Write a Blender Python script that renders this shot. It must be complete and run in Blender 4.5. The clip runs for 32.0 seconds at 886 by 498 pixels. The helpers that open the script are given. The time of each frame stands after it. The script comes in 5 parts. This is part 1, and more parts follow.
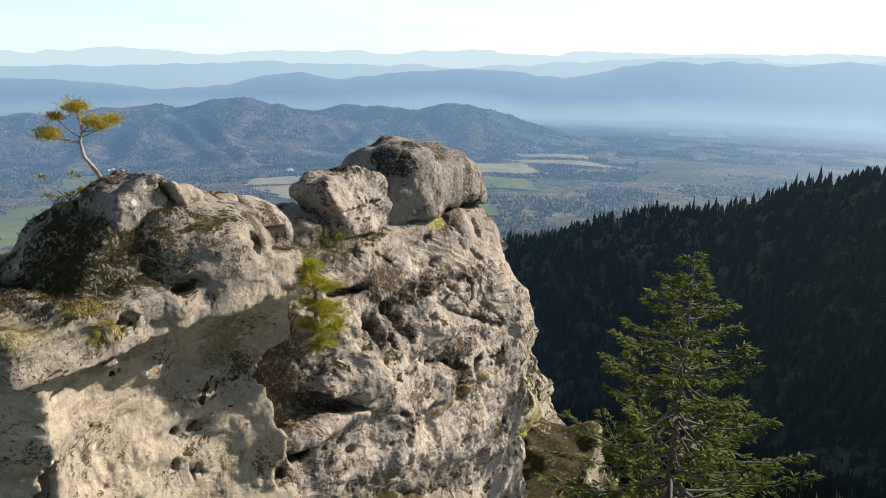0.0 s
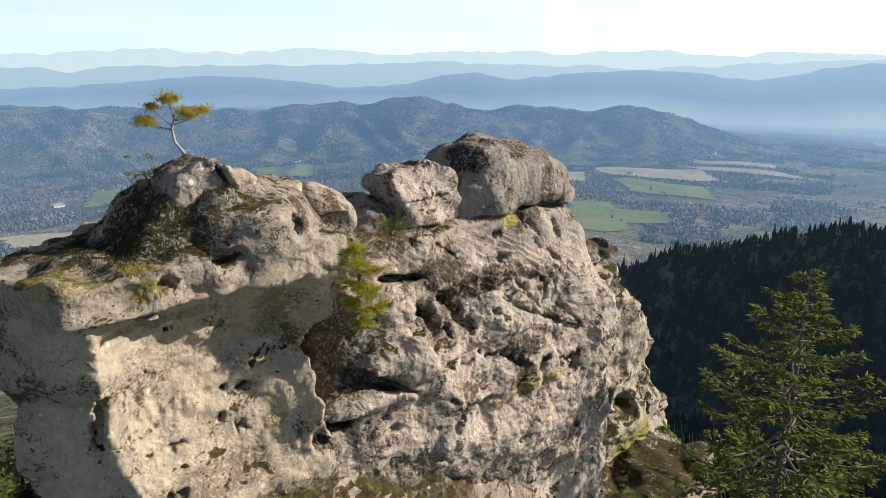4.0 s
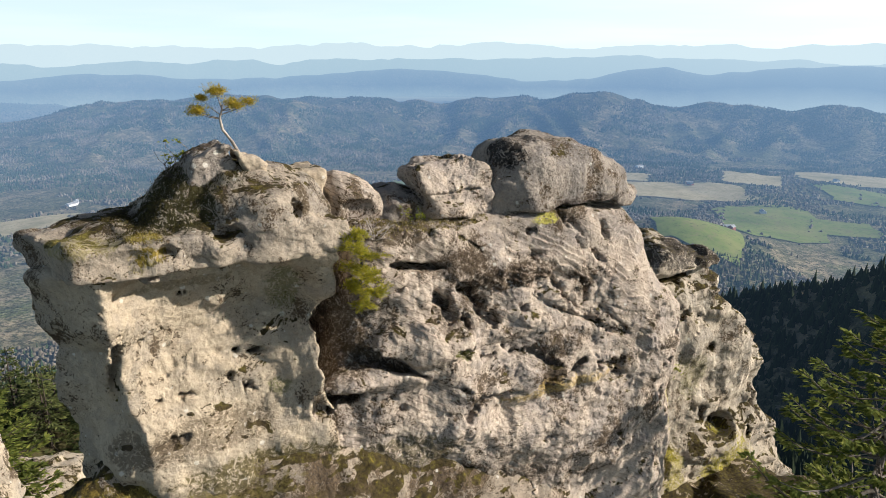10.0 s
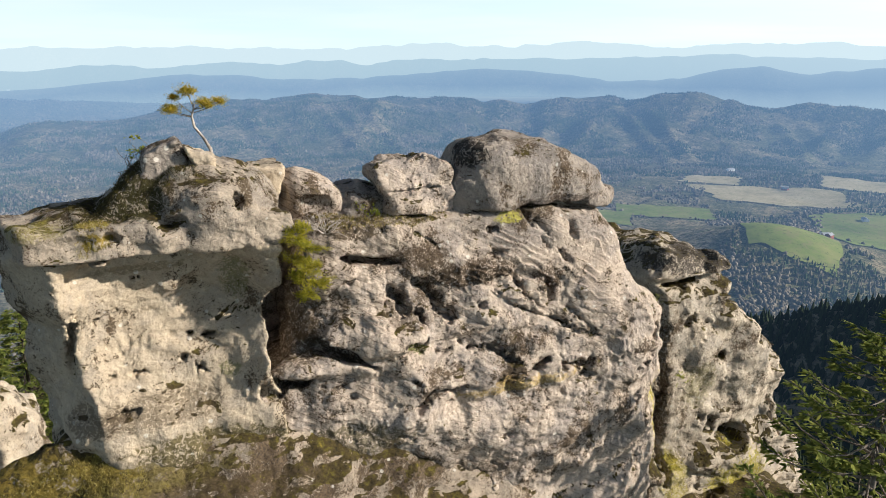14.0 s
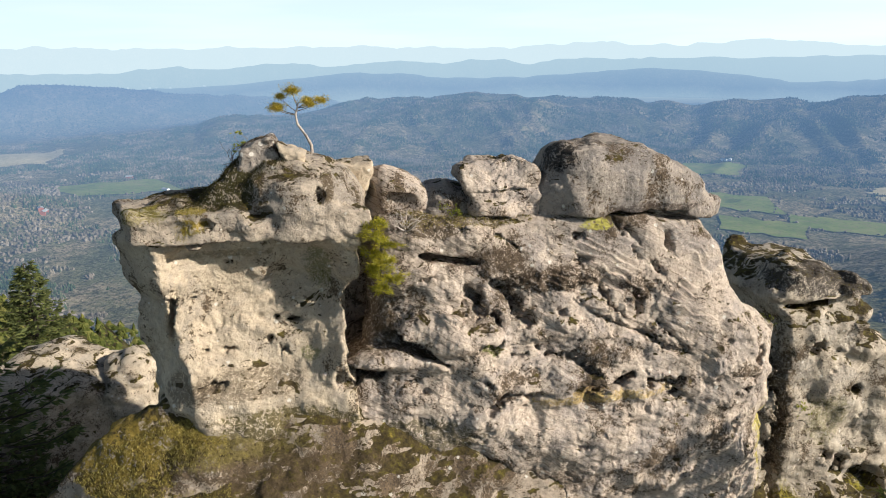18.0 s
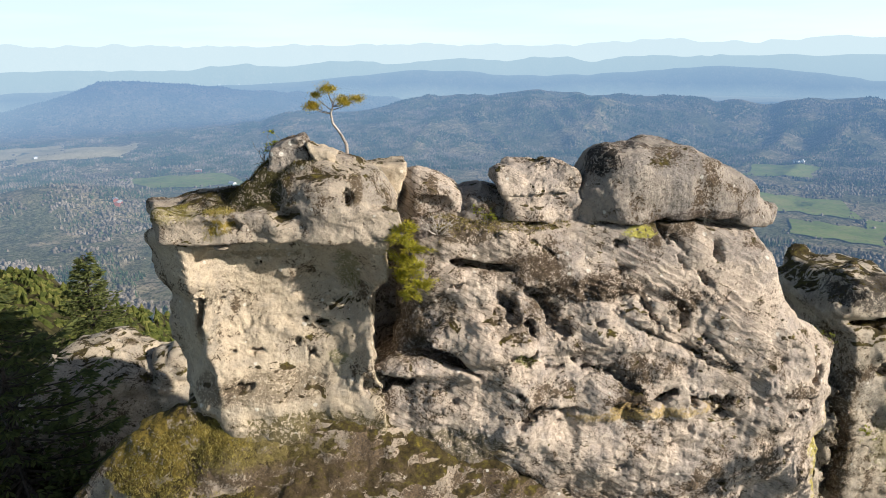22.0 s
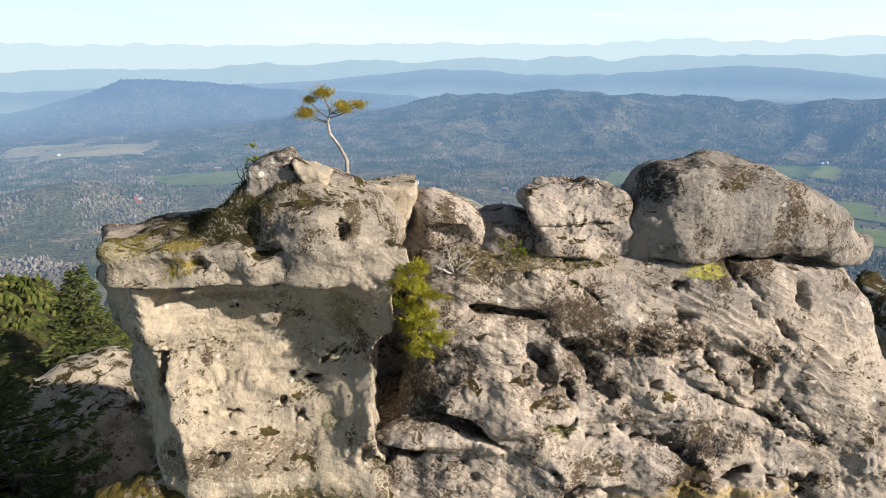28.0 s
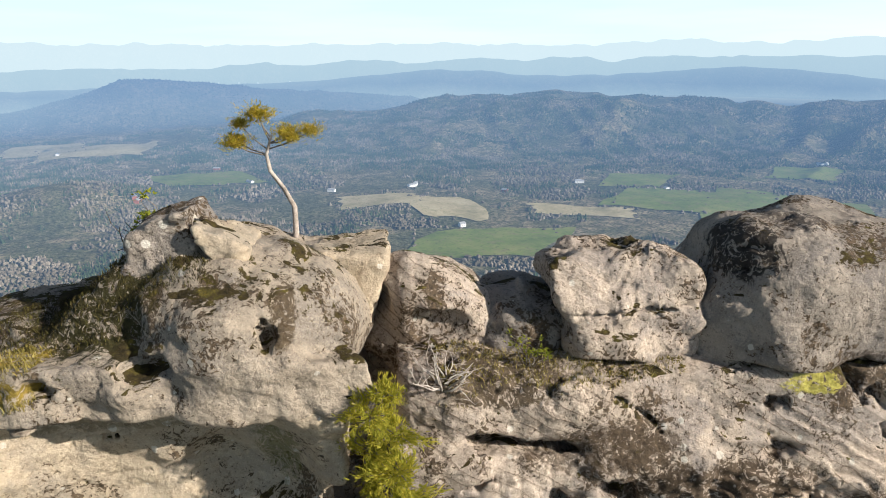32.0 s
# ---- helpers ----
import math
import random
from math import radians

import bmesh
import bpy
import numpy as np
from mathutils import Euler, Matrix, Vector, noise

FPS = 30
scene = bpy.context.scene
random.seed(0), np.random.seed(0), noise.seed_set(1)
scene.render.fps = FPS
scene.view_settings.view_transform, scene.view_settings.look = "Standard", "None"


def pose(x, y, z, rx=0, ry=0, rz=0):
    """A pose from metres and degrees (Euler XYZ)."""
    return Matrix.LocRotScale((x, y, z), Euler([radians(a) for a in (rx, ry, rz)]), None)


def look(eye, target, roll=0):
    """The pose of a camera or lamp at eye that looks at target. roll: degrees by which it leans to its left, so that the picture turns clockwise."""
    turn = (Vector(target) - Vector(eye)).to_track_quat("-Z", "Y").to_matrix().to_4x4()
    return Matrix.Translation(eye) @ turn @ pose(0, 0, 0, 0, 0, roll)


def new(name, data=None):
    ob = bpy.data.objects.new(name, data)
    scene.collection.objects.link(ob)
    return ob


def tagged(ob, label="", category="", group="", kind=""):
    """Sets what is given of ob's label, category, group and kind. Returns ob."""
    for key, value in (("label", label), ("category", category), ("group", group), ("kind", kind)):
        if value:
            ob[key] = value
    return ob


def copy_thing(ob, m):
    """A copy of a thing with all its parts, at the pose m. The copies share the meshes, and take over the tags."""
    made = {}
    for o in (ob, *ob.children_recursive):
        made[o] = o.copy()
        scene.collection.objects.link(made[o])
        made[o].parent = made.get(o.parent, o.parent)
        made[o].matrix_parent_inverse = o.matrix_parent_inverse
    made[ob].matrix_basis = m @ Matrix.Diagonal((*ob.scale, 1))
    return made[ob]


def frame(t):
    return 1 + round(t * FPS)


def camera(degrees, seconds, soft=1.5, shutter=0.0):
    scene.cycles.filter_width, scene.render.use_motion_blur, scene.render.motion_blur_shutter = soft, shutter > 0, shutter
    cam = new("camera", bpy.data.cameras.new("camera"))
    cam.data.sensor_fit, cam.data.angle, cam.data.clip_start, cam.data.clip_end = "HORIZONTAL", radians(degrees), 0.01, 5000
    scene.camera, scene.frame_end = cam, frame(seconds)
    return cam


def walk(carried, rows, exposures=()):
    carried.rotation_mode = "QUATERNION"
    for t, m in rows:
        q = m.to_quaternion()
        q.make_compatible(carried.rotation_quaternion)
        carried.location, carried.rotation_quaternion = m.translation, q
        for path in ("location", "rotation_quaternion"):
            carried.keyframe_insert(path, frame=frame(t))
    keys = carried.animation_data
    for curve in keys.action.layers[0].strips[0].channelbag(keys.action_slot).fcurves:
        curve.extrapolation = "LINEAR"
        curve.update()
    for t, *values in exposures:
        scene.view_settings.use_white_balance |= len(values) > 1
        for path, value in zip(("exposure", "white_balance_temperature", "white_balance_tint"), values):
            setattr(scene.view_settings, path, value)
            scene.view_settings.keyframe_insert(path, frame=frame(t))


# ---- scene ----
cam = camera(65.3, 32.0, soft=0.5)
PATH = [
    (0, (-0.018, -0.289, 10.025), (-0.012, 1.633, 9.472), 0.4),
    (0.5, (0.298, -0.359, 10.018), (0.269, 1.563, 9.466), 0.4),
    (1, (0.64, -0.402, 10.048), (0.554, 1.517, 9.494), 0.5),
    (1.5, (0.918, -0.416, 10.031), (0.772, 1.499, 9.475), 0.5),
    (2, (1.245, -0.419, 10.027), (1.028, 1.49, 9.47), 0.5),
    (2.5, (1.576, -0.44, 10.015), (1.296, 1.461, 9.46), 0.4),
    (3, (1.887, -0.464, 10.019), (1.546, 1.426, 9.462), 0.3),
    (3.5, (2.197, -0.501, 10.01), (1.796, 1.378, 9.454), 0.3),
    (5.5, (3.373, -0.386, 10.003), (2.759, 1.435, 9.447), 0.3),
    (6, (3.643, -0.316, 10.015), (2.982, 1.487, 9.455), 0.3),
    (6.5, (4.012, -0.243, 10.037), (3.296, 1.538, 9.476), 0.3),
    (7, (4.337, -0.169, 10.063), (3.577, 1.593, 9.499), 0.3),
    (7.5, (4.626, -0.121, 10.087), (3.828, 1.623, 9.521), 0.3),
    (8, (4.96, -0.048, 10.096), (4.124, 1.678, 9.529), 0.3),
    (8.5, (5.258, 0.041, 10.117), (4.39, 1.75, 9.547), 0.3),
    (9, (5.557, 0.153, 10.108), (4.663, 1.848, 9.537), 0.3),
    (9.5, (5.823, 0.266, 10.122), (4.917, 1.955, 9.549), 0.3),
    (10, (6.138, 0.395, 10.1), (5.22, 2.078, 9.528), 0.2),
    (10.5, (6.446, 0.538, 10.081), (5.51, 2.211, 9.511), 0.2),
    (11, (6.799, 0.693, 10.1), (5.844, 2.355, 9.528), 0.2),
    (11.5, (7.117, 0.848, 10.113), (6.145, 2.499, 9.54), 0.1),
    (12, (7.489, 1.001, 10.119), (6.497, 2.64, 9.547), 0.1),
    (12.5, (7.911, 1.166, 10.135), (6.901, 2.794, 9.561), 0.0),
    (13, (8.319, 1.323, 10.104), (7.29, 2.94, 9.535), -0.1),
    (13.5, (8.717, 1.524, 10.135), (7.652, 3.117, 9.562), -0.1),
    (14, (9.098, 1.707, 10.135), (7.984, 3.267, 9.563), -0.2),
    (14.5, (9.44, 1.88, 10.101), (8.276, 3.404, 9.533), -0.3),
    (16.5, (10.281, 2.484, 10.186), (8.941, 3.855, 9.613), -0.4),
    (17, (10.435, 2.645, 10.194), (9.054, 3.974, 9.623), -0.5),
    (17.5, (10.439, 2.758, 10.216), (9.031, 4.057, 9.642), -0.5),
    (18, (10.497, 2.905, 10.197), (9.06, 4.173, 9.625), -0.5),
    (18.5, (10.527, 3.008, 10.189), (9.068, 4.25, 9.616), -0.4),
    (19, (10.597, 3.138, 10.158), (9.115, 4.354, 9.588), -0.5),
    (19.5, (10.585, 3.253, 10.182), (9.091, 4.452, 9.608), -0.5),
    (20, (10.61, 3.358, 10.171), (9.102, 4.54, 9.597), -0.6),
    (20.5, (10.563, 3.471, 10.189), (9.045, 4.638, 9.613), -0.6),
    (21, (10.552, 3.589, 10.16), (9.024, 4.745, 9.587), -0.6),
    (21.5, (10.466, 3.726, 10.192), (8.931, 4.871, 9.614), -0.6),
    (22, (10.411, 3.814, 10.192), (8.87, 4.95, 9.615), -0.6),
    (22.5, (10.377, 3.836, 10.187), (8.829, 4.962, 9.609), -0.6),
    (23, (10.323, 3.867, 10.152), (8.769, 4.988, 9.579), -0.5),
    (23.5, (10.174, 3.968, 10.179), (8.617, 5.083, 9.602), -0.6),
    (24, (10.0, 4.046, 10.17), (8.441, 5.159, 9.593), -0.5),
    (24.5, (9.828, 4.199, 10.172), (8.264, 5.304, 9.595), -0.5),
    (25, (9.62, 4.334, 10.148), (8.053, 5.436, 9.572), -0.5),
    (25.5, (9.404, 4.526, 10.166), (7.835, 5.623, 9.587), -0.6),
    (27.5, (8.106, 5.476, 10.099), (6.538, 6.575, 9.521), -0.5),
    (28, (7.721, 5.784, 10.086), (6.151, 6.879, 9.507), -0.5),
    (28.5, (7.297, 6.136, 10.085), (5.725, 7.227, 9.505), -0.5),
    (29, (6.878, 6.489, 10.098), (5.305, 7.576, 9.514), -0.6),
    (29.5, (6.324, 6.821, 10.057), (4.755, 7.917, 9.477), -0.5),
    (30, (5.845, 7.197, 10.047), (4.276, 8.293, 9.468), -0.6),
    (30.5, (5.252, 7.605, 9.982), (3.684, 8.709, 9.413), -0.6),
    (31, (4.655, 7.977, 9.968), (3.096, 9.093, 9.4), -0.4),
    (31.5, (4.152, 8.428, 9.957), (2.587, 9.54, 9.398), -0.5),
    (32, (3.945, 8.696, 10.063), (2.376, 9.793, 9.485), -0.4),
]
walk(cam, [(t, look(eye, target, roll)) for t, eye, target, roll in PATH], [(0.0, 0.56), (14.0, 0.6), (32.0, 0.65)])

# ---- light ----
SUN_AZ, SUN_EL = -62.0, 24.5          # degrees; azimuth counted to the left of +y
sun_dir = Vector((-math.sin(radians(SUN_AZ)) * math.cos(radians(SUN_EL)), math.cos(radians(SUN_AZ)) * math.cos(radians(SUN_EL)), math.sin(radians(SUN_EL))))
sun = new("sun", bpy.data.lights.new("sun", "SUN"))
sun.data.energy, sun.data.angle, sun.data.color = 5.0, radians(0.6), (1.0, 0.925, 0.82)
sun.matrix_world = look((0, 0, 60), Vector((0, 0, 60)) - sun_dir)
world = bpy.data.worlds.new("sky")
scene.world = world
world.use_nodes = True
wn = world.node_tree
sky = wn.nodes.new("ShaderNodeTexSky")
sky.sky_type, sky.sun_disc = "NISHITA", False
sky.sun_elevation, sky.sun_rotation = radians(SUN_EL), radians(-SUN_AZ)
sky.air_density, sky.dust_density, sky.ozone_density, sky.altitude = 1.0, 1.6, 1.6, 300
# pale haze lying along the whole horizon, thinning upwards
way = wn.nodes.new("ShaderNodeTexCoord")
split = wn.nodes.new("ShaderNodeSeparateXYZ")
wn.links.new(way.outputs["Generated"], split.inputs[0])
thin = wn.nodes.new("ShaderNodeMapRange")
thin.interpolation_type = "SMOOTHSTEP"
for key, value in (("From Min", -0.02), ("From Max", 0.36), ("To Min", 1.0), ("To Max", 0.0)):
    thin.inputs[key].default_value = value
wn.links.new(split.outputs["Z"], thin.inputs["Value"])
wisps = wn.nodes.new("ShaderNodeTexNoise")
squash = wn.nodes.new("ShaderNodeMapping")
squash.inputs["Scale"].default_value = (2.0, 2.0, 22.0)
wn.links.new(way.outputs["Generated"], squash.inputs["Vector"])
wn.links.new(squash.outputs[0], wisps.inputs["Vector"])
wisps.inputs["Scale"].default_value, wisps.inputs["Detail"].default_value = 1.6, 5
pale = wn.nodes.new("ShaderNodeValToRGB")
pale.color_ramp.elements[0].position, pale.color_ramp.elements[0].color = 0.42, (9.5, 11.9, 12.6, 1)
pale.color_ramp.elements[1].position, pale.color_ramp.elements[1].color = 0.66, (10.3, 12.3, 12.9, 1)
wn.links.new(wisps.outputs["Fac"], pale.inputs[0])
blend = wn.nodes.new("ShaderNodeMix")
blend.data_type = "RGBA"
wn.links.new(thin.outputs[0], blend.inputs[0])
wn.links.new(sky.outputs["Color"], blend.inputs[6])
# the haze whitens towards the sun
toward = wn.nodes.new("ShaderNodeVectorMath")
toward.operation = "DOT_PRODUCT"
wn.links.new(way.outputs["Generated"], toward.inputs[0])
toward.inputs[1].default_value = (sun_dir.x / math.cos(radians(SUN_EL)), sun_dir.y / math.cos(radians(SUN_EL)), 0)
flare = wn.nodes.new("ShaderNodeMapRange")
flare.interpolation_type = "SMOOTHSTEP"
for key, value in (("From Min", -0.3), ("From Max", 1.0), ("To Min", 1.07), ("To Max", 1.45)):
    flare.inputs[key].default_value = value
wn.links.new(toward.outputs["Value"], flare.inputs["Value"])
white = wn.nodes.new("ShaderNodeVectorMath")
white.operation = "SCALE"
wn.links.new(pale.outputs[0], white.inputs[0])
wn.links.new(flare.outputs[0], white.inputs["Scale"])
wn.links.new(white.outputs[0], blend.inputs[7])
wn.links.new(blend.outputs[2], wn.nodes["Background"].inputs["Color"])
wn.nodes["Background"].inputs["Strength"].default_value = 0.053


# ---- materials ----
class Mat:
    """A small builder for node materials."""

    def __init__(self, name):
        self.m = bpy.data.materials.new(name)
        self.m.use_nodes = True
        self.t = self.m.node_tree
        self.bsdf = self.t.nodes["Principled BSDF"]
        self.out = self.t.nodes["Material Output"]
        self.coord = self.t.nodes.new("ShaderNodeTexCoord")
        self.geo = self.t.nodes.new("ShaderNodeNewGeometry")

    def node(self, kind, **sockets):
        n = self.t.nodes.new(kind)
        for k, v in sockets.items():
            self.put(n, k.replace("_", " "), v)
        return n

    def put(self, n, key, v):
        s = n.inputs[key]
        if isinstance(v, bpy.types.NodeSocket):
            self.t.links.new(v, s)
        else:
            s.default_value = v

    def noise(self, scale, detail=4.0, rough=0.55, vec=None, distort=0.0, squash=None):
        vec = vec or self.coord.outputs["Object"]
        if squash:
            mp = self.node("ShaderNodeMapping", Vector=vec)
            mp.inputs["Scale"].default_value = squash
            mp.inputs["Rotation"].default_value = (0, 0.45, 0)
            vec = mp.outputs[0]
        n = self.node("ShaderNodeTexNoise", Vector=vec, Scale=scale, Detail=detail, Roughness=rough, Distortion=distort)
        return n.outputs["Fac"]

    def ramp(self, fac, stops):
        r = self.node("ShaderNodeValToRGB", Fac=fac)
        e = r.color_ramp.elements
        while len(e) < len(stops):
            e.new(0.5)
        for k, (p, c) in enumerate(stops):
            e[k].position = p
            e[k].color = (*c, 1) if isinstance(c, tuple) else (c, c, c, 1)
        return r.outputs["Color"]

    def math(self, op, a, b=0.0, clamp=False):
        n = self.t.nodes.new("ShaderNodeMath")
        n.operation, n.use_clamp = op, clamp
        for k, v in enumerate((a, b)):
            if isinstance(v, bpy.types.NodeSocket):
                self.t.links.new(v, n.inputs[k])
            else:
                n.inputs[k].default_value = v
        return n.outputs[0]

    def mix(self, fac, a, b, blend="MIX"):
        n = self.t.nodes.new("ShaderNodeMix")
        n.data_type, n.blend_type = "RGBA", blend
        for key, v in ((0, fac), (6, a), (7, b)):
            if isinstance(v, bpy.types.NodeSocket):
                self.t.links.new(v, n.inputs[key])
            else:
                n.inputs[key].default_value = (*v, 1) if isinstance(v, tuple) else v
        return n.outputs[2]

    def bump(self, height, strength=0.5, distance=0.05, normal=None):
        b = self.node("ShaderNodeBump", Height=height, Strength=strength, Distance=distance)
        if normal is not None:
            self.t.links.new(normal, b.inputs["Normal"])
        return b.outputs[0]

    def done(self, color, rough=0.85, normal=None, spec=0.3):
        self.put(self.bsdf, "Base Color", (*color, 1) if isinstance(color, tuple) else color)
        self.put(self.bsdf, "Roughness", rough)
        self.put(self.bsdf, "Specular IOR Level", spec)
        if normal is not None:
            self.put(self.bsdf, "Normal", normal)
        return self.m


def rock_material(name, light, mid, dark, lichen=0.5, moss=0.5, patches=(), bedding=0.15):
    k = Mat(name)
    here = k.coord.outputs["Object"]
    n_mid = k.noise(1.7, 10, 0.68)
    n_fine = k.noise(14, 8, 0.72)
    n_grit = k.noise(46, 5, 0.7)
    # weathered tones: pale worn stone, the body colour, greyer skins
    col = k.mix(k.ramp(n_mid, [(0.3, 0.0), (0.56, 1.0)]), mid, light)
    grey = (mid[0] * 0.92, mid[1] * 0.99, mid[2] * 1.1)
    col = k.mix(k.ramp(k.noise(0.8, 9, 0.7, distort=0.6), [(0.47, 0.0), (0.58, 0.75)]), col, grey)
    col = k.mix(k.ramp(k.noise(3.1, 9, 0.72, distort=0.4), [(0.54, 0.0), (0.6, 0.6)]), col, (min(0.85, light[0] * 1.16), min(0.85, light[1] * 1.15), min(0.85, light[2] * 1.13)))
    col = k.mix(k.ramp(k.noise(5.2, 9, 0.75), [(0.57, 0.0), (0.63, 0.45)]), col, (mid[0] * 0.66, mid[1] * 0.63, mid[2] * 0.6))
    # thin dipping beds, stained along their edges
    turn = k.node("ShaderNodeMapping", Vector=here)
    turn.inputs["Rotation"].default_value = (0.1, -0.55, 0.2)
    lines = k.node("ShaderNodeTexWave", Vector=turn.outputs[0], Scale=1.9, Distortion=4.5, Detail=5.0, Detail_Scale=0.9, Detail_Roughness=0.62)
    lines.bands_direction, lines.wave_profile = "Z", "SAW"
    zone = k.ramp(k.noise(0.6, 4, 0.6), [(0.44, 0.0), (0.56, 1.0)])
    edge = k.math("MULTIPLY", k.ramp(lines.outputs["Fac"], [(0.8, 0.0), (0.94, 1.0)]), zone)
    col = k.mix(k.math("MULTIPLY", edge, min(1.0, bedding * 0.9)), col, (mid[0] * 0.5, mid[1] * 0.46, mid[2] * 0.42))
    # grains, light and dark
    col = k.mix(k.ramp(n_grit, [(0.54, 0.0), (0.62, 0.45)]), col, (min(0.9, light[0] * 1.3), min(0.9, light[1] * 1.3), min(0.9, light[2] * 1.3)))
    worn = k.ramp(k.noise(1.1, 6, 0.65), [(0.4, 0.25), (0.62, 1.0)])
    col = k.mix(k.math("MULTIPLY", worn, k.ramp(n_grit, [(0.37, 0.75), (0.43, 0.0)])), col, (dark[0] * 1.3, dark[1] * 1.3, dark[2] * 1.3))
    col = k.mix(k.math("MULTIPLY", worn, k.ramp(n_fine, [(0.405, 0.9), (0.44, 0.0)])), col, dark)
    # dark crusty lichen: curled flecks that close up at the heart of a colony
    colony = k.math("ADD", k.noise(0.75, 4, 0.6), k.math("MULTIPLY", k.noise(2.4, 4, 0.65), 0.45))
    spots = k.math("ADD", k.noise(10.5, 9, 0.68, distort=1.5), k.math("MULTIPLY", colony, 1.0))
    spots = k.ramp(k.math("MULTIPLY", spots, 0.5), [(0.69 - 0.045 * lichen, 0.0), (0.698 - 0.045 * lichen, 1.0)])
    col = k.mix(k.math("MULTIPLY", spots, 0.9), col, k.ramp(k.noise(20, 5, 0.7), [(0.36, (0.028, 0.02, 0.013)), (0.62, (0.125, 0.085, 0.05))]))
    # pale lichen discs of many sizes
    disc = k.node("ShaderNodeTexVoronoi", Vector=here, Scale=4.2, Randomness=1.0)
    pick = k.node("ShaderNodeSeparateColor", Color=disc.outputs["Color"])
    size = k.math("MULTIPLY", k.ramp(pick.outputs[0], [(0.6, 0.0), (1.0, 0.42)]), 1.0)
    pale = k.math("GREATER_THAN", size, k.math("ADD", disc.outputs["Distance"], k.math("MULTIPLY", k.noise(22, 5, 0.75), 0.3)))
    col = k.mix(k.math("MULTIPLY", pale, 0.6), col, (0.66, 0.63, 0.56))
    # moss where soil gathers on the flats
    sep = k.node("ShaderNodeSeparateXYZ", Vector=k.geo.outputs["Normal"])
    flat = k.ramp(sep.outputs["Z"], [(0.45, 0.0), (0.75, 1.0)])
    patch = k.ramp(k.noise(1.5, 9, 0.7, distort=0.7), [(0.6 - 0.22 * moss, 0.0), (0.63 - 0.22 * moss, 1.0)])
    mossy = k.ramp(k.math("MULTIPLY", flat, patch), [(0.3, 0.0), (0.42, 1.0)])
    moss_col = k.ramp(k.noise(6, 8, 0.72), [(0.36, (0.02, 0.016, 0.008)), (0.5, (0.055, 0.04, 0.015)), (0.6, (0.085, 0.07, 0.016)), (0.72, (0.22, 0.165, 0.03))])
    col = k.mix(mossy, col, moss_col)
    # stains, growths, dark patches and painted crack shade, with a shape of their own
    ragged = k.math("MULTIPLY", k.noise(3.6, 9, 0.7, distort=1.2), 1.9)
    torn = k.ramp(k.noise(7.5, 9, 0.72, distort=1.4), [(0.44, 0.0), (0.47, 1.0)])
    fleck = k.ramp(k.noise(15, 6, 0.7), [(0.35, 0.0), (0.65, 1.0)])
    for c, r, tint, strength in patches:
        d = k.node("ShaderNodeVectorMath", Vector=here)
        d.operation = "SUBTRACT"
        d.inputs[1].default_value = c
        e = k.node("ShaderNodeVectorMath", Vector=d.outputs[0])
        e.operation = "DIVIDE"
        e.inputs[1].default_value = r
        f = k.node("ShaderNodeVectorMath", Vector=e.outputs[0])
        f.operation = "LENGTH"
        mask = k.ramp(k.math("MULTIPLY", k.math("ADD", f.outputs["Value"], ragged), 0.5), [(0.86, strength), (0.96, 0.0)])
        col = k.mix(k.math("MULTIPLY", mask, torn), col, k.mix(fleck, (tint[0] * 0.5, tint[1] * 0.5, tint[2] * 0.5), tint))
    h = k.math("ADD", k.math("MULTIPLY", n_fine, 0.32), k.math("MULTIPLY", k.noise(4.5, 7, 0.62), 0.55))
    h = k.math("ADD", h, k.math("MULTIPLY", n_grit, 0.07))
    h = k.math("ADD", h, k.math("MULTIPLY", k.math("MULTIPLY", lines.outputs["Fac"], zone), bedding * 0.45))
    h = k.math("ADD", h, k.math("MULTIPLY", spots, 0.06))
    return k.done(col, 0.93, k.bump(h, 1.0, 0.11), 0.2)


GREEN, OCHRE, SOIL_AND_SHADE = (0.13, 0.14, 0.025), (0.5, 0.36, 0.14), (0.1, 0.07, 0.04)
CRUST = (0.1, 0.07, 0.045)
ROCK = rock_material("sandstone", (0.485, 0.402, 0.325), (0.322, 0.262, 0.213), (0.10, 0.074, 0.055), 0.66, 0.2, [
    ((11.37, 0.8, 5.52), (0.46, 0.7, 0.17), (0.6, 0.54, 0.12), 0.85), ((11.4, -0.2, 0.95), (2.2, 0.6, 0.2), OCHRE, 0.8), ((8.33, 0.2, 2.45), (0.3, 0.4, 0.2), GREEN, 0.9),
    ((7.0, 0.9, 5.7), (1.0, 0.9, 0.4), SOIL_AND_SHADE, 0.9), ((10.2, 0.5, 4.2), (1.5, 0.8, 0.42), CRUST, 0.95), ((12.4, 0.5, 3.75), (0.6, 0.6, 0.5), CRUST, 0.9),
    # last patch of this row: the crack's deep shade, painted brown
    ((8.4, 0.6, 4.75), (1.3, 0.8, 0.4), CRUST, 0.7), ((8.3, 0.3, 3.4), (0.9, 0.8, 0.6), CRUST, 0.6), ((16.8, 1.3, 1.7), (0.8, 0.8, 0.25), GREEN, 0.6), ((17.6, 1.2, -2.2), (0.8, 1.1, 2.4), (0.42, 0.36, 0.05), 0.85), ((5.2, 1.2, 3.2), (0.9, 1.6, 2.2), SOIL_AND_SHADE, 0.8),
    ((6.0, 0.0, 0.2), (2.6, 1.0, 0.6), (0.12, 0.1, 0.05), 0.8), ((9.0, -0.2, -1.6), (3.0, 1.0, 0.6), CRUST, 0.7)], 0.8)
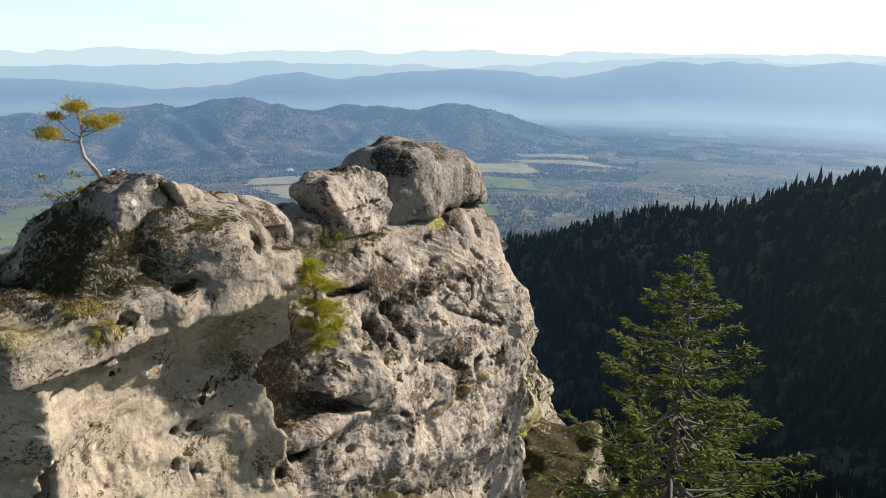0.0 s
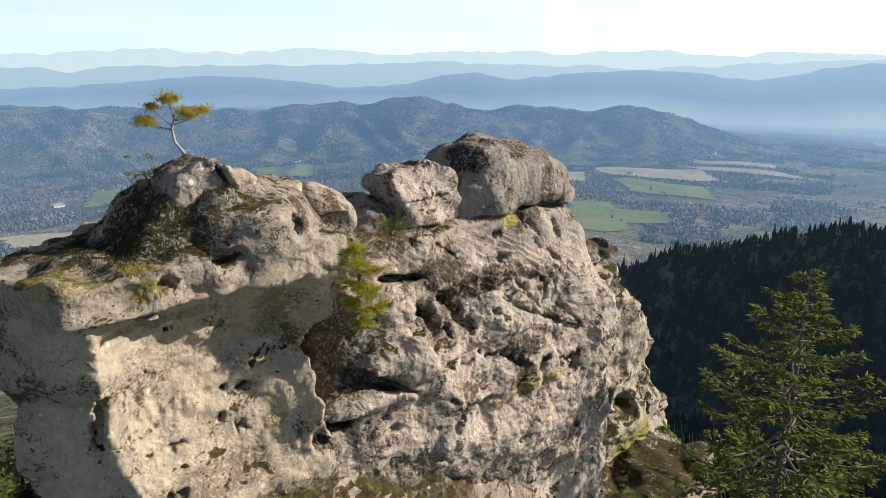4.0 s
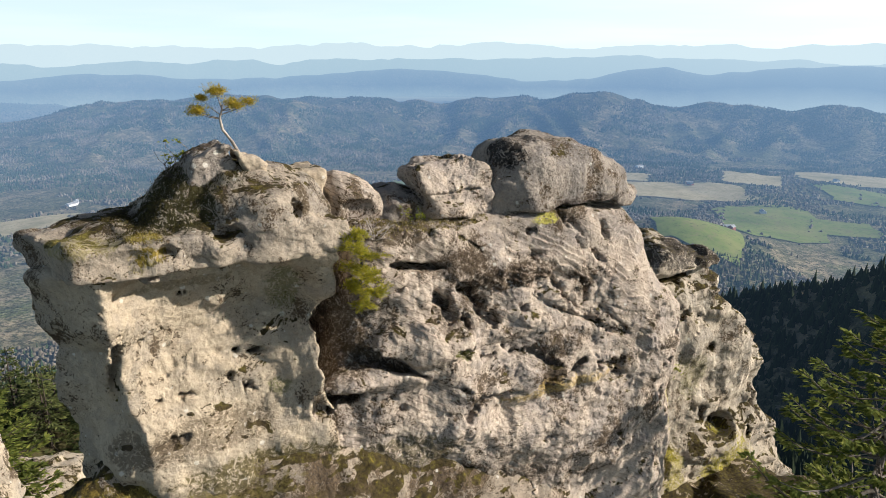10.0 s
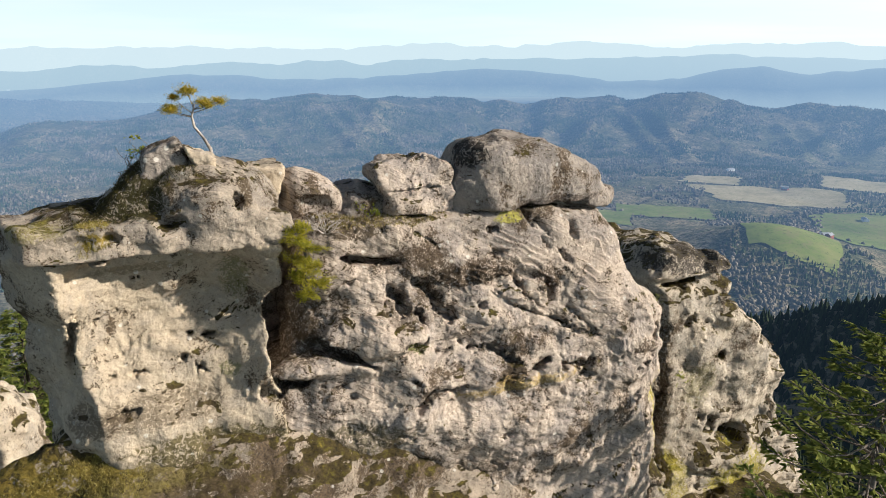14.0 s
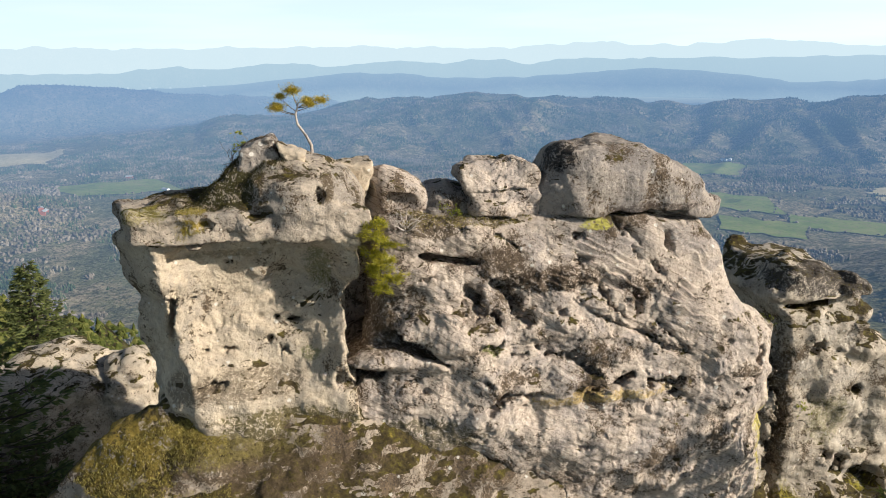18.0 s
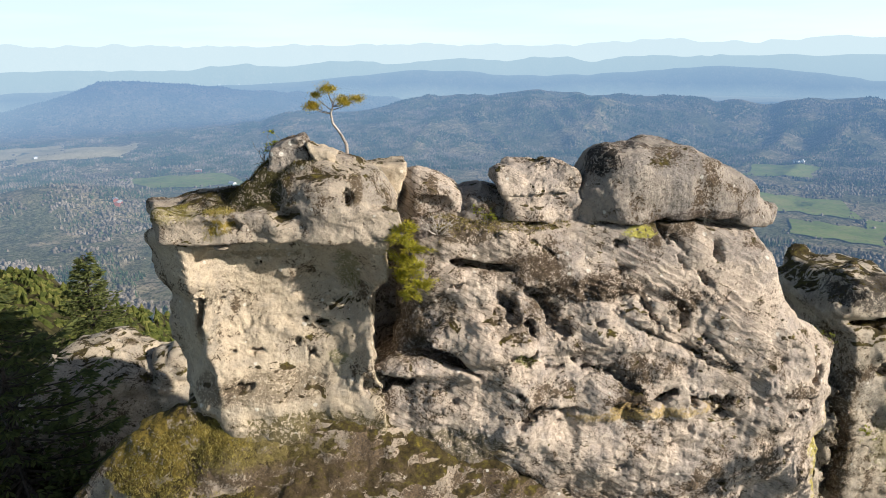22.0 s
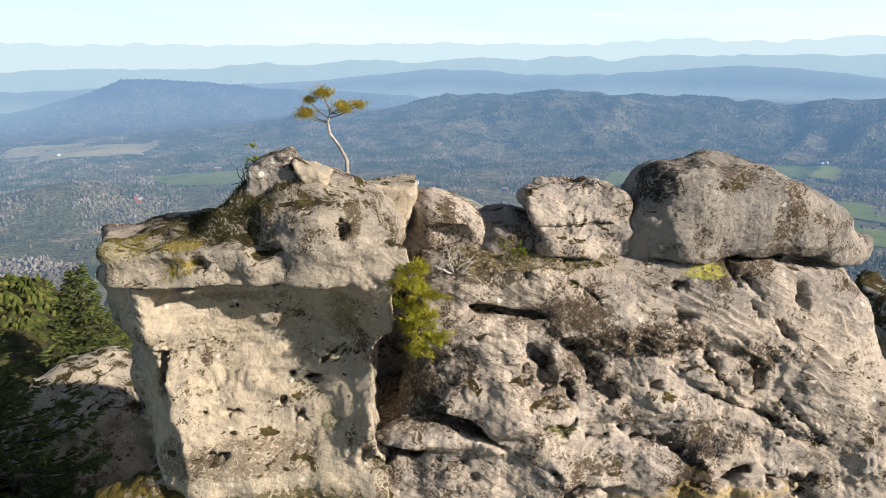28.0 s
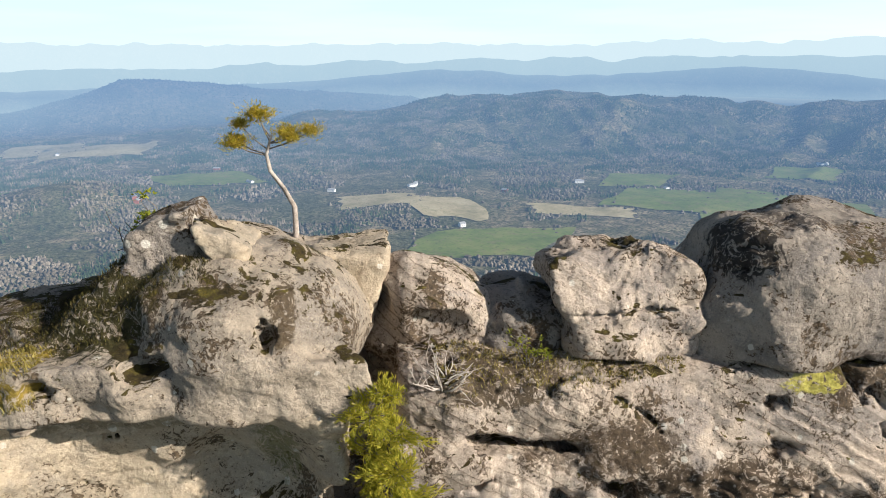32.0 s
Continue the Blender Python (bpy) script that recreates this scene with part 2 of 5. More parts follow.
ROCK_PALE = rock_material("pale sandstone", (0.46, 0.38, 0.28), (0.345, 0.278, 0.203), (0.2, 0.16, 0.11), 0.25, 0.25, [
    # this row ends with more crack shade, painted on the pale wall
    ((0.6, 0.4, 2.0), (0.9, 0.6, 0.5), CRUST, 0.6), ((3.2, 0.2, 0.9), (2.4, 1.0, 0.6), (0.13, 0.105, 0.04), 0.9), ((2.0, 0.7, 5.3), (1.3, 0.6, 0.12), (0.25, 0.2, 0.12), 0.6), ((5.2, 0.8, 3.4), (0.8, 1.2, 1.8), SOIL_AND_SHADE, 0.5),
    ((4.0, 0.8, 4.8), (0.4, 0.8, 0.8), GREEN, 0.55), ((2.0, 0.4, 2.0), (1.6, 0.8, 0.45), SOIL_AND_SHADE, 0.6), ((3.7, 0.6, 2.6), (0.3, 0.5, 0.2), GREEN, 0.6)])
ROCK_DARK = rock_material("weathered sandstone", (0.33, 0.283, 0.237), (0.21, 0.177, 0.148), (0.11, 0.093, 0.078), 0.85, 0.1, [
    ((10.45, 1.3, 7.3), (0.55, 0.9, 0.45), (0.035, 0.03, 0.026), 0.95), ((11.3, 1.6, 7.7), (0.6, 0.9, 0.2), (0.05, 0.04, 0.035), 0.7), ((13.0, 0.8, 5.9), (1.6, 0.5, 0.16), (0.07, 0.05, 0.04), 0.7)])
ROCK_MOSS = rock_material("mossy sandstone", (0.37, 0.31, 0.243), (0.25, 0.206, 0.16), (0.11, 0.09, 0.075), 0.75, 0.38, [
    ((1.9, 1.2, 6.9), (1.1, 1.5, 0.7), (0.05, 0.045, 0.016), 1.0), ((1.2, 0.3, 6.25), (0.4, 0.5, 0.4), (0.28, 0.2, 0.03), 0.95), ((0.1, 0.4, 6.5), (0.8, 0.8, 0.3), (0.3, 0.26, 0.06), 0.5), ((4.35, 0.3, 6.9), (0.16, 0.6, 0.5), SOIL_AND_SHADE, 0.9), ((3.9, 0.4, 7.05), (0.12, 0.3, 0.12), (0.75, 0.74, 0.72), 0.9)])
ROCK_FOOT = rock_material("lichened sandstone", (0.36, 0.295, 0.23), (0.2, 0.16, 0.118), (0.1, 0.085, 0.07), 1.15, 0.9, [((1.5, -1.0, 1.0), (2.6, 1.6, 0.9), (0.2, 0.16, 0.06), 0.8),
    ((-1.4, 0.2, 0.6), (1.5, 1.5, 1.0), (0.2, 0.145, 0.03), 1.0), ((0.2, -0.3, 1.0), (1.3, 0.8, 0.5), (0.2, 0.15, 0.03), 0.9), ((1.6, -0.4, 1.55), (1.6, 1.0, 0.35), (0.14, 0.11, 0.03), 0.85), ((3.2, -0.8, 0.0), (2.4, 1.2, 0.5), SOIL_AND_SHADE, 0.75)])
ROCK_PILLAR = rock_material("pillar sandstone", (0.46, 0.392, 0.308), (0.31, 0.26, 0.2), (0.11, 0.09, 0.07), 0.6, 0.6, [
    # second patch of this row: moss plus painted shade down the pillar's crack
    ((24.4, 3.8, -8.3), (2.0, 2.0, 1.8), (0.36, 0.31, 0.04), 0.9), ((20.5, 4.2, -3.5), (0.5, 1.5, 3.5), SOIL_AND_SHADE, 0.8), ((22.4, 4.2, -3.4), (1.0, 1.2, 1.2), (0.16, 0.15, 0.04), 0.55), ((22.3, 5.2, 1.7), (2.4, 2.0, 0.6), (0.085, 0.072, 0.06), 0.9), ((21.0, 3.6, -7.5), (0.8, 1.4, 1.6), (0.34, 0.29, 0.04), 0.7)])

ROCK_SLOPE = rock_material("slope sandstone", (0.5, 0.42, 0.32), (0.34, 0.28, 0.21), (0.11, 0.09, 0.07), 0.5, 0.3)


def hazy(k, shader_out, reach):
    """Distance backdrop: haze painted as blue emission over far materials, whiter towards the sun."""
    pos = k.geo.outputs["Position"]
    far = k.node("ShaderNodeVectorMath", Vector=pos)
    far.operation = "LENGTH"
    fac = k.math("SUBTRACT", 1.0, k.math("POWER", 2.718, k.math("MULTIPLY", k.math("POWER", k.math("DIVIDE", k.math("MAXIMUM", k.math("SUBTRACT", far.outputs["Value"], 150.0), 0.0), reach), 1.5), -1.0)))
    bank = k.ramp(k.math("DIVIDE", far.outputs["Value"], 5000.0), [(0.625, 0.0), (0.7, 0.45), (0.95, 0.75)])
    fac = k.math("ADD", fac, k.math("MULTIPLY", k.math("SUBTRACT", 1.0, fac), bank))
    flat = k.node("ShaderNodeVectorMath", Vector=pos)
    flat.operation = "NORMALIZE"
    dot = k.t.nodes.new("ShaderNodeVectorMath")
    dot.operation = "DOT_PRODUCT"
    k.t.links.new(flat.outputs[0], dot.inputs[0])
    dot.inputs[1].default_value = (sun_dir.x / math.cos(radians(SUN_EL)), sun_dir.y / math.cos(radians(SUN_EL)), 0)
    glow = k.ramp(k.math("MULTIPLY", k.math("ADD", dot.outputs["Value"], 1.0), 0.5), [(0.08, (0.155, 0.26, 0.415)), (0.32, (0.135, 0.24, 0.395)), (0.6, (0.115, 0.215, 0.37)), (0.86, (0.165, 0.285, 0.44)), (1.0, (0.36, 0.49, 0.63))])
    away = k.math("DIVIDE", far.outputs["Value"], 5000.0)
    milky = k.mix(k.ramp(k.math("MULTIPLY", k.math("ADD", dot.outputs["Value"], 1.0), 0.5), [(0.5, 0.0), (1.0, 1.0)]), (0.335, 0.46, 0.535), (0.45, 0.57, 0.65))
    # far low ground: paler emission stands in for lying haze
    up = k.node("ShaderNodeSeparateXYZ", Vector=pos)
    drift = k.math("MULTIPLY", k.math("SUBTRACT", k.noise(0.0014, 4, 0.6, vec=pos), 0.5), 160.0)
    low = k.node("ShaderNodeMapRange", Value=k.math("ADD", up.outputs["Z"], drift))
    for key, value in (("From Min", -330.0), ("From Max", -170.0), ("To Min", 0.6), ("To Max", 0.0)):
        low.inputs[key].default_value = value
    painted_mist = k.math("MULTIPLY", low.outputs[0], k.ramp(away, [(0.66, 0.0), (0.8, 1.0)]))
    glow = k.mix(k.math("MAXIMUM", painted_mist, k.ramp(away, [(0.79, 0.0), (0.85, 0.4), (0.9, 0.82), (0.945, 0.95), (0.97, 1.0)])), glow, milky)
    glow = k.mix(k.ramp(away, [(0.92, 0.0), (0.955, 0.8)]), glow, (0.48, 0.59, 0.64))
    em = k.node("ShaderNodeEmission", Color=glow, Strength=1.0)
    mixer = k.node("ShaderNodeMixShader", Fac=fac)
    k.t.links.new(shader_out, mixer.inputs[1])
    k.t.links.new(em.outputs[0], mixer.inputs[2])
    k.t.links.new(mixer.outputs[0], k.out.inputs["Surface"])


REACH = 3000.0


def land_material():
    k = Mat("wooded country")
    pos = k.geo.outputs["Position"]
    col = k.ramp(k.noise(0.005, 7, 0.68, vec=pos), [(0.3, (0.09, 0.105, 0.05)), (0.46, (0.18, 0.17, 0.09)), (0.56, (0.36, 0.29, 0.19)), (0.66, (0.17, 0.19, 0.075)), (0.8, (0.28, 0.22, 0.15))])
    col = k.mix(k.ramp(k.noise(0.045, 6, 0.72, vec=pos), [(0.42, 0.0), (0.6, 0.75)]), col, (0.055, 0.06, 0.03))
    grain = k.noise(0.16, 6, 0.72, vec=pos)
    col = k.mix(k.ramp(grain, [(0.5, 0.0), (0.56, 0.8)]), col, (0.035, 0.042, 0.022))
    col = k.mix(k.ramp(grain, [(0.36, 0.7), (0.43, 0.0)]), col, (0.27, 0.235, 0.185))
    # needle litter and scrub under the near woods
    near = k.node("ShaderNodeVectorMath", Vector=pos)
    near.operation = "LENGTH"
    litter = k.ramp(k.noise(0.5, 7, 0.72, vec=pos), [(0.35, (0.022, 0.02, 0.01)), (0.52, (0.055, 0.05, 0.022)), (0.68, (0.1, 0.085, 0.04))])
    col = k.mix(k.ramp(k.math("DIVIDE", near.outputs["Value"], 1000.0), [(0.2, 1.0), (0.5, 0.0)]), col, litter)
    m = k.done(col, 0.95, k.bump(k.noise(0.04, 5, 0.7, vec=pos), 0.6, 12.0), 0.05)
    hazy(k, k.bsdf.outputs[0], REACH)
    return m


def tinted(name, stops, scale, haze=False, rough=0.9, spec=0.1, island=False, leaf=0.0):
    k = Mat(name)
    fac = k.geo.outputs["Random Per Island"] if island else k.noise(scale, 5, 0.65)
    if island and haze:
        stand = k.ramp(k.noise(0.009, 6, 0.7, vec=k.geo.outputs["Position"]), [(0.4, 0.0), (0.6, 1.0)])
        fac = k.math("ADD", k.math("MULTIPLY", stand, 0.62), k.math("MULTIPLY", fac, 0.38))
    col = k.ramp(fac, stops)
    if island:
        col = k.mix(k.ramp(k.noise(scale, 3, 0.6), [(0.3, 0.0), (0.7, 0.45)]), col, stops[0][1])
    m = k.done(col, rough, None, spec)
    if leaf:
        back = k.node("ShaderNodeBsdfTranslucent", Color=col)
        mixer = k.node("ShaderNodeMixShader", Fac=leaf)
        k.t.links.new(k.bsdf.outputs[0], mixer.inputs[1])
        k.t.links.new(back.outputs[0], mixer.inputs[2])
        k.t.links.new(mixer.outputs[0], k.out.inputs["Surface"])
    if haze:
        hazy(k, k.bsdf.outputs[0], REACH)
    return m


LAND = land_material()


def field_material(name, low, mid, high, bare):
    k = Mat(name)
    pos = k.geo.outputs["Position"]
    col = k.ramp(k.noise(0.011, 6, 0.7, vec=pos), [(0.3, low), (0.5, mid), (0.68, high)])
    col = k.mix(k.ramp(k.noise(0.035, 6, 0.75, vec=pos, distort=1.0), [(0.5, 0.0), (0.66, 0.75)]), col, bare)
    col = k.mix(k.ramp(k.noise(0.12, 4, 0.75, vec=pos), [(0.55, 0.0), (0.7, 0.6)]), col, (low[0] * 0.5, low[1] * 0.5, low[2] * 0.5))
    m = k.done(col, 0.95, None, 0.05)
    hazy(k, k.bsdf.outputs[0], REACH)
    return m


PASTURE = field_material("winter pasture", (0.10, 0.14, 0.035), (0.17, 0.215, 0.055), (0.25, 0.25, 0.09), (0.2, 0.18, 0.09))
STUBBLE = field_material("pale stubble field", (0.24, 0.22, 0.12), (0.42, 0.36, 0.22), (0.5, 0.44, 0.29), (0.28, 0.26, 0.13))
BARE_TREE = tinted("bare grey woods", [(0.0, (0.07, 0.065, 0.045)), (0.5, (0.16, 0.135, 0.105)), (1.0, (0.32, 0.28, 0.225))], 0.01, True, island=True)
WHITE_WALL = tinted("white painted boards", [(0.3, (0.62, 0.62, 0.6)), (0.7, (0.8, 0.79, 0.77))], 0.4, True)
BARN_RED = tinted("weathered red boards", [(0.3, (0.25, 0.09, 0.06)), (0.7, (0.36, 0.14, 0.09))], 0.4, True)
ROOFING = tinted("grey metal roofing", [(0.3, (0.22, 0.23, 0.24)), (0.7, (0.42, 0.43, 0.44))], 0.3, True, 0.5, 0.4)
PANE = tinted("dark window panes", [(0.3, (0.03, 0.035, 0.04)), (0.7, (0.06, 0.065, 0.07))], 1.0, True, 0.2, 0.5)
HILL_TREE = tinted("sunlit slope conifers", [(0.0, (0.028, 0.042, 0.014)), (0.5, (0.055, 0.07, 0.022)), (1.0, (0.1, 0.105, 0.035))], 0.05, island=True)
MOSS = tinted("dark brown moss", [(0.0, (0.035, 0.028, 0.012)), (0.6, (0.07, 0.055, 0.02)), (1.0, (0.12, 0.11, 0.03))], 2.0, island=True)
BRUSH = tinted("olive scrub", [(0.0, (0.05, 0.065, 0.018)), (0.6, (0.11, 0.125, 0.03)), (1.0, (0.2, 0.19, 0.06))], 0.4, island=True, leaf=0.3)
GRASS = tinted("dry yellow grass", [(0.0, (0.12, 0.1, 0.025)), (0.5, (0.27, 0.21, 0.05)), (1.0, (0.4, 0.34, 0.12))], 2.0, island=True)
DEAD = tinted("bleached dead wood", [(0.3, (0.25, 0.21, 0.18)), (0.7, (0.58, 0.53, 0.48))], 9)
LEAF = tinted("yellow-green leaves", [(0.0, (0.14, 0.17, 0.02)), (1.0, (0.42, 0.42, 0.06))], 3.0, island=True, leaf=0.4)
FAR_TREE = tinted("far woods", [(0.0, (0.026, 0.045, 0.022)), (0.45, (0.06, 0.085, 0.036)), (0.62, (0.17, 0.14, 0.1)), (1.0, (0.34, 0.285, 0.22))], 0.004, True, island=True)
# near-black greens: the unlit slope's shade is put into the needle colour
SHADED_RIDGE_TREE = tinted("ridge conifers with painted shade", [(0.0, (0.014, 0.024, 0.012)), (1.0, (0.034, 0.048, 0.02))], 0.02, True, island=True)
NEEDLE = tinted("conifer needles", [(0.0, (0.085, 0.115, 0.03)), (0.5, (0.18, 0.22, 0.05)), (1.0, (0.33, 0.34, 0.08))], 1.5, island=True, leaf=0.45)
DARK_NEEDLE = tinted("dark conifer needles", [(0.0, (0.065, 0.085, 0.034)), (1.0, (0.2, 0.215, 0.07))], 1.0, island=True, leaf=0.35)
GOLD_NEEDLE = tinted("golden pine needles", [(0.0, (0.3, 0.27, 0.03)), (0.6, (0.55, 0.43, 0.05)), (1.0, (0.75, 0.5, 0.08))], 2.0, island=True, leaf=0.5)
YELLOW_NEEDLE = tinted("yellow-green needles", [(0.0, (0.26, 0.27, 0.035)), (0.6, (0.46, 0.43, 0.06)), (1.0, (0.7, 0.58, 0.09))], 2.0, island=True, leaf=0.5)
BARK = tinted("grey bark", [(0.3, (0.09, 0.075, 0.06)), (0.7, (0.25, 0.22, 0.19))], 8)
BARK_PALE = tinted("silvery pine bark", [(0.3, (0.2, 0.165, 0.14)), (0.7, (0.5, 0.44, 0.39))], 8)
BARK_DARK = tinted("dark bark", [(0.3, (0.03, 0.025, 0.02)), (0.7, (0.1, 0.08, 0.065))], 6)


# ---- shaping tools ----
ORIGIN = Vector((-5.37, 7.65, 0.0))
PLACE = Matrix(((0.513, -0.858, 0, ORIGIN.x), (0.858, 0.513, 0, ORIGIN.y), (0, 0, 1, 0), (0, 0, 0, 1)))   # u along the face, v into the rock


def local(u, v, z):
    return PLACE @ Vector((u, v, z))


def link_mesh(name, verts, faces, material, smooth=True):
    me = bpy.data.meshes.new(name)
    verts, faces = np.asarray(verts, np.float32), np.asarray(faces, np.int32)
    n = faces.shape[1]
    me.vertices.add(len(verts))
    me.vertices.foreach_set("co", verts.ravel())
    me.loops.add(faces.size)
    me.loops.foreach_set("vertex_index", faces.ravel())
    me.polygons.add(len(faces))
    me.polygons.foreach_set("loop_start", np.arange(0, faces.size, n, dtype=np.int32))
    me.polygons.foreach_set("use_smooth", np.full(len(faces), smooth))
    me.update(calc_edges=True)
    me.validate()
    me.materials.append(material)
    return new(name, me)


def part(name, verts, faces, material, parent, label="", smooth=True):
    ob = link_mesh(name, verts, faces, material, smooth)
    ob.parent = parent
    return tagged(ob, label)


def smin(a, b, k):
    h = np.clip(0.5 + 0.5 * (b - a) / k, 0, 1)
    return b + (a - b) * h - k * h * (1 - h)


def smax(a, b, k):
    return -smin(-a, -b, k)


def ell(p, c, r):
    x, y, z = (p[0] - c[0]) / r[0], (p[1] - c[1]) / r[1], (p[2] - c[2]) / r[2]
    k0 = np.sqrt(x * x + y * y + z * z) + 1e-6
    x, y, z = x / r[0], y / r[1], z / r[2]
    return k0 * (k0 - 1) / (np.sqrt(x * x + y * y + z * z) + 1e-6)


def rbox(p, c, h, r):
    q = [np.abs(p[i] - c[i]) - h[i] + r for i in range(3)]
    out = np.sqrt(np.maximum(q[0], 0) ** 2 + np.maximum(q[1], 0) ** 2 + np.maximum(q[2], 0) ** 2)
    return out + np.minimum(np.maximum(np.maximum(q[0], q[1]), q[2]), 0) - r


def axis_weights(x, cell, count):
    f = x / cell
    i = np.floor(f).astype(int)
    t = f - i
    t = t * t * (3 - 2 * t)
    w = np.zeros((len(x), count), np.float32)
    rows = np.arange(len(x))
    w[rows, np.clip(i, 0, count - 1)] += 1 - t
    w[rows, np.clip(i + 1, 0, count - 1)] += t
    return w


def field_noise(axes, cell, seed):
    """Smooth value noise (-1 to 1) on a whole grid; cell: one size or three."""
    rng = np.random.default_rng(seed)
    cell = (cell,) * 3 if np.isscalar(cell) else cell
    counts = [int(np.ptp(a) / c) + 3 for a, c in zip(axes, cell)]
    out = rng.uniform(-1, 1, counts).astype(np.float32)
    for a, c, n in zip(axes, cell, counts):
        out = np.tensordot(out, axis_weights(a - a[0], c, n), axes=([0], [1]))
    return out


def surface(axes, d):
    """Surface nets: vertices and quads of the zero level of d."""
    s = d < 0
    n = [k - 1 for k in d.shape]
    cnt = np.zeros(n, np.int8)
    for i in (0, 1):
        for j in (0, 1):
            for k in (0, 1):
                cnt += s[i:i + n[0], j:j + n[1], k:k + n[2]]
    cells = np.argwhere((cnt > 0) & (cnt < 8))
    index = np.full(n, -1, np.int32)
    index[tuple(cells.T)] = np.arange(len(cells))
    offs = np.array([(i, j, k) for i in (0, 1) for j in (0, 1) for k in (0, 1)])
    val = np.stack([d[tuple((cells + o).T)] for o in offs], 1)
    total, hits = np.zeros((len(cells), 3), np.float32), np.zeros(len(cells), np.float32)
    for a in range(8):
        for b in range(a + 1, 8):
            if np.abs(offs[a] - offs[b]).sum() == 1:
                m = (val[:, a] < 0) != (val[:, b] < 0)
                t = np.where(m, val[:, a] / np.where(m, val[:, a] - val[:, b], 1), 0)[:, None]
                total += m[:, None] * (offs[a] + t * (offs[b] - offs[a]))
                hits += m
    steps = np.array([a[1] - a[0] for a in axes])
    verts = np.array([a[0] for a in axes]) + (cells + total / hits[:, None]) * steps
    quads = []
    for ax in range(3):
        b, c = (ax + 1) % 3, (ax + 2) % 3
        lo, hi = [slice(None)] * 3, [slice(None)] * 3
        lo[ax], hi[ax] = slice(0, -1), slice(1, None)
        e = np.argwhere(s[tuple(lo)] != s[tuple(hi)])
        e = e[(e[:, b] > 0) & (e[:, c] > 0) & (e[:, b] < n[b]) & (e[:, c] < n[c])]
        q = []
        for db, dc in ((1, 1), (0, 1), (0, 0), (1, 0)):
            w = e.copy()
            w[:, b] -= db
            w[:, c] -= dc
            q.append(index[tuple(w.T)])
        q = np.stack(q, 1)
        flip = ~s[tuple(e.T)]
        q[flip] = q[flip][:, ::-1]
        quads.append(q)
    return verts, np.concatenate(quads)


LATTICE = np.random.default_rng(5).uniform(-1, 1, (48, 48, 48)).astype(np.float32)


def point_noise(p, cell, shift=0.0):
    f = np.asarray(p) / cell + shift
    i = np.floor(f).astype(int)
    t = f - i
    t = t * t * (3 - 2 * t)
    out = 0
    for a in (0, 1):
        for b in (0, 1):
            for c in (0, 1):
                w = (t[:, 0] if a else 1 - t[:, 0]) * (t[:, 1] if b else 1 - t[:, 1]) * (t[:, 2] if c else 1 - t[:, 2])
                out = out + w * LATTICE[(i[:, 0] + a) % 48, (i[:, 1] + b) % 48, (i[:, 2] + c) % 48]
    return out


def terrace(n, k):
    """Noise turned into stepped plates with short rounded risers."""
    f = n * k
    i = np.floor(f)
    t = np.clip((f - i - 0.8) / 0.2, 0, 1)
    return (i + t * t * (3 - 2 * t)) / k


def worley(p, cell, shift=0):
    """Distance to the nearest of many scattered points, in cells, and a random number for that point."""
    f = np.asarray(p, np.float32) / cell
    i = np.floor(f).astype(np.int32)
    best, who = np.full(len(f), 9.0, np.float32), np.zeros(len(f), np.float32)
    for a in (-1, 0, 1):
        for b in (-1, 0, 1):
            for c in (-1, 0, 1):
                j = i + (a, b, c)
                x, y, z = ((j + shift) % 48).T
                at = np.stack([LATTICE[x, y, z], LATTICE[y, z, x], LATTICE[z, x, y]], 1) * 0.45 + 0.5
                d = ((j + at - f) ** 2).sum(1)
                near = d < best
                best, who = np.where(near, d, best), np.where(near, LATTICE[(x + 7) % 48, (y + 13) % 48, z], who)
    return np.sqrt(best), who


def mesh_normals(verts, quads):
    a, b = verts[quads[:, 2]] - verts[quads[:, 0]], verts[quads[:, 3]] - verts[quads[:, 1]]
    n = np.cross(a, b)
    out = np.stack([sum(np.bincount(quads[:, k], n[:, i], len(verts)) for k in range(4)) for i in range(3)], 1)
    return out / (np.linalg.norm(out, axis=1, keepdims=True) + 1e-9)


def finer(verts, quads, pick):
    """Splits the picked quads into four."""
    q = quads[pick]
    e = np.stack([q, np.roll(q, -1, axis=1)], -1).reshape(-1, 2)
    e.sort(axis=1)
    key, back = np.unique(e[:, 0].astype(np.int64) * len(verts) + e[:, 1], return_inverse=True)
    mids = (verts[key // len(verts)] + verts[key % len(verts)]) / 2
    m = back.reshape(-1, 4) + len(verts)
    c = np.arange(len(q)) + len(verts) + len(mids)
    new_quads = np.concatenate([np.stack([q[:, k], m[:, k], c, m[:, k - 1]], 1) for k in range(4)])
    return np.concatenate([verts, mids, verts[q].mean(1)]), np.concatenate([quads[~pick], new_quads])


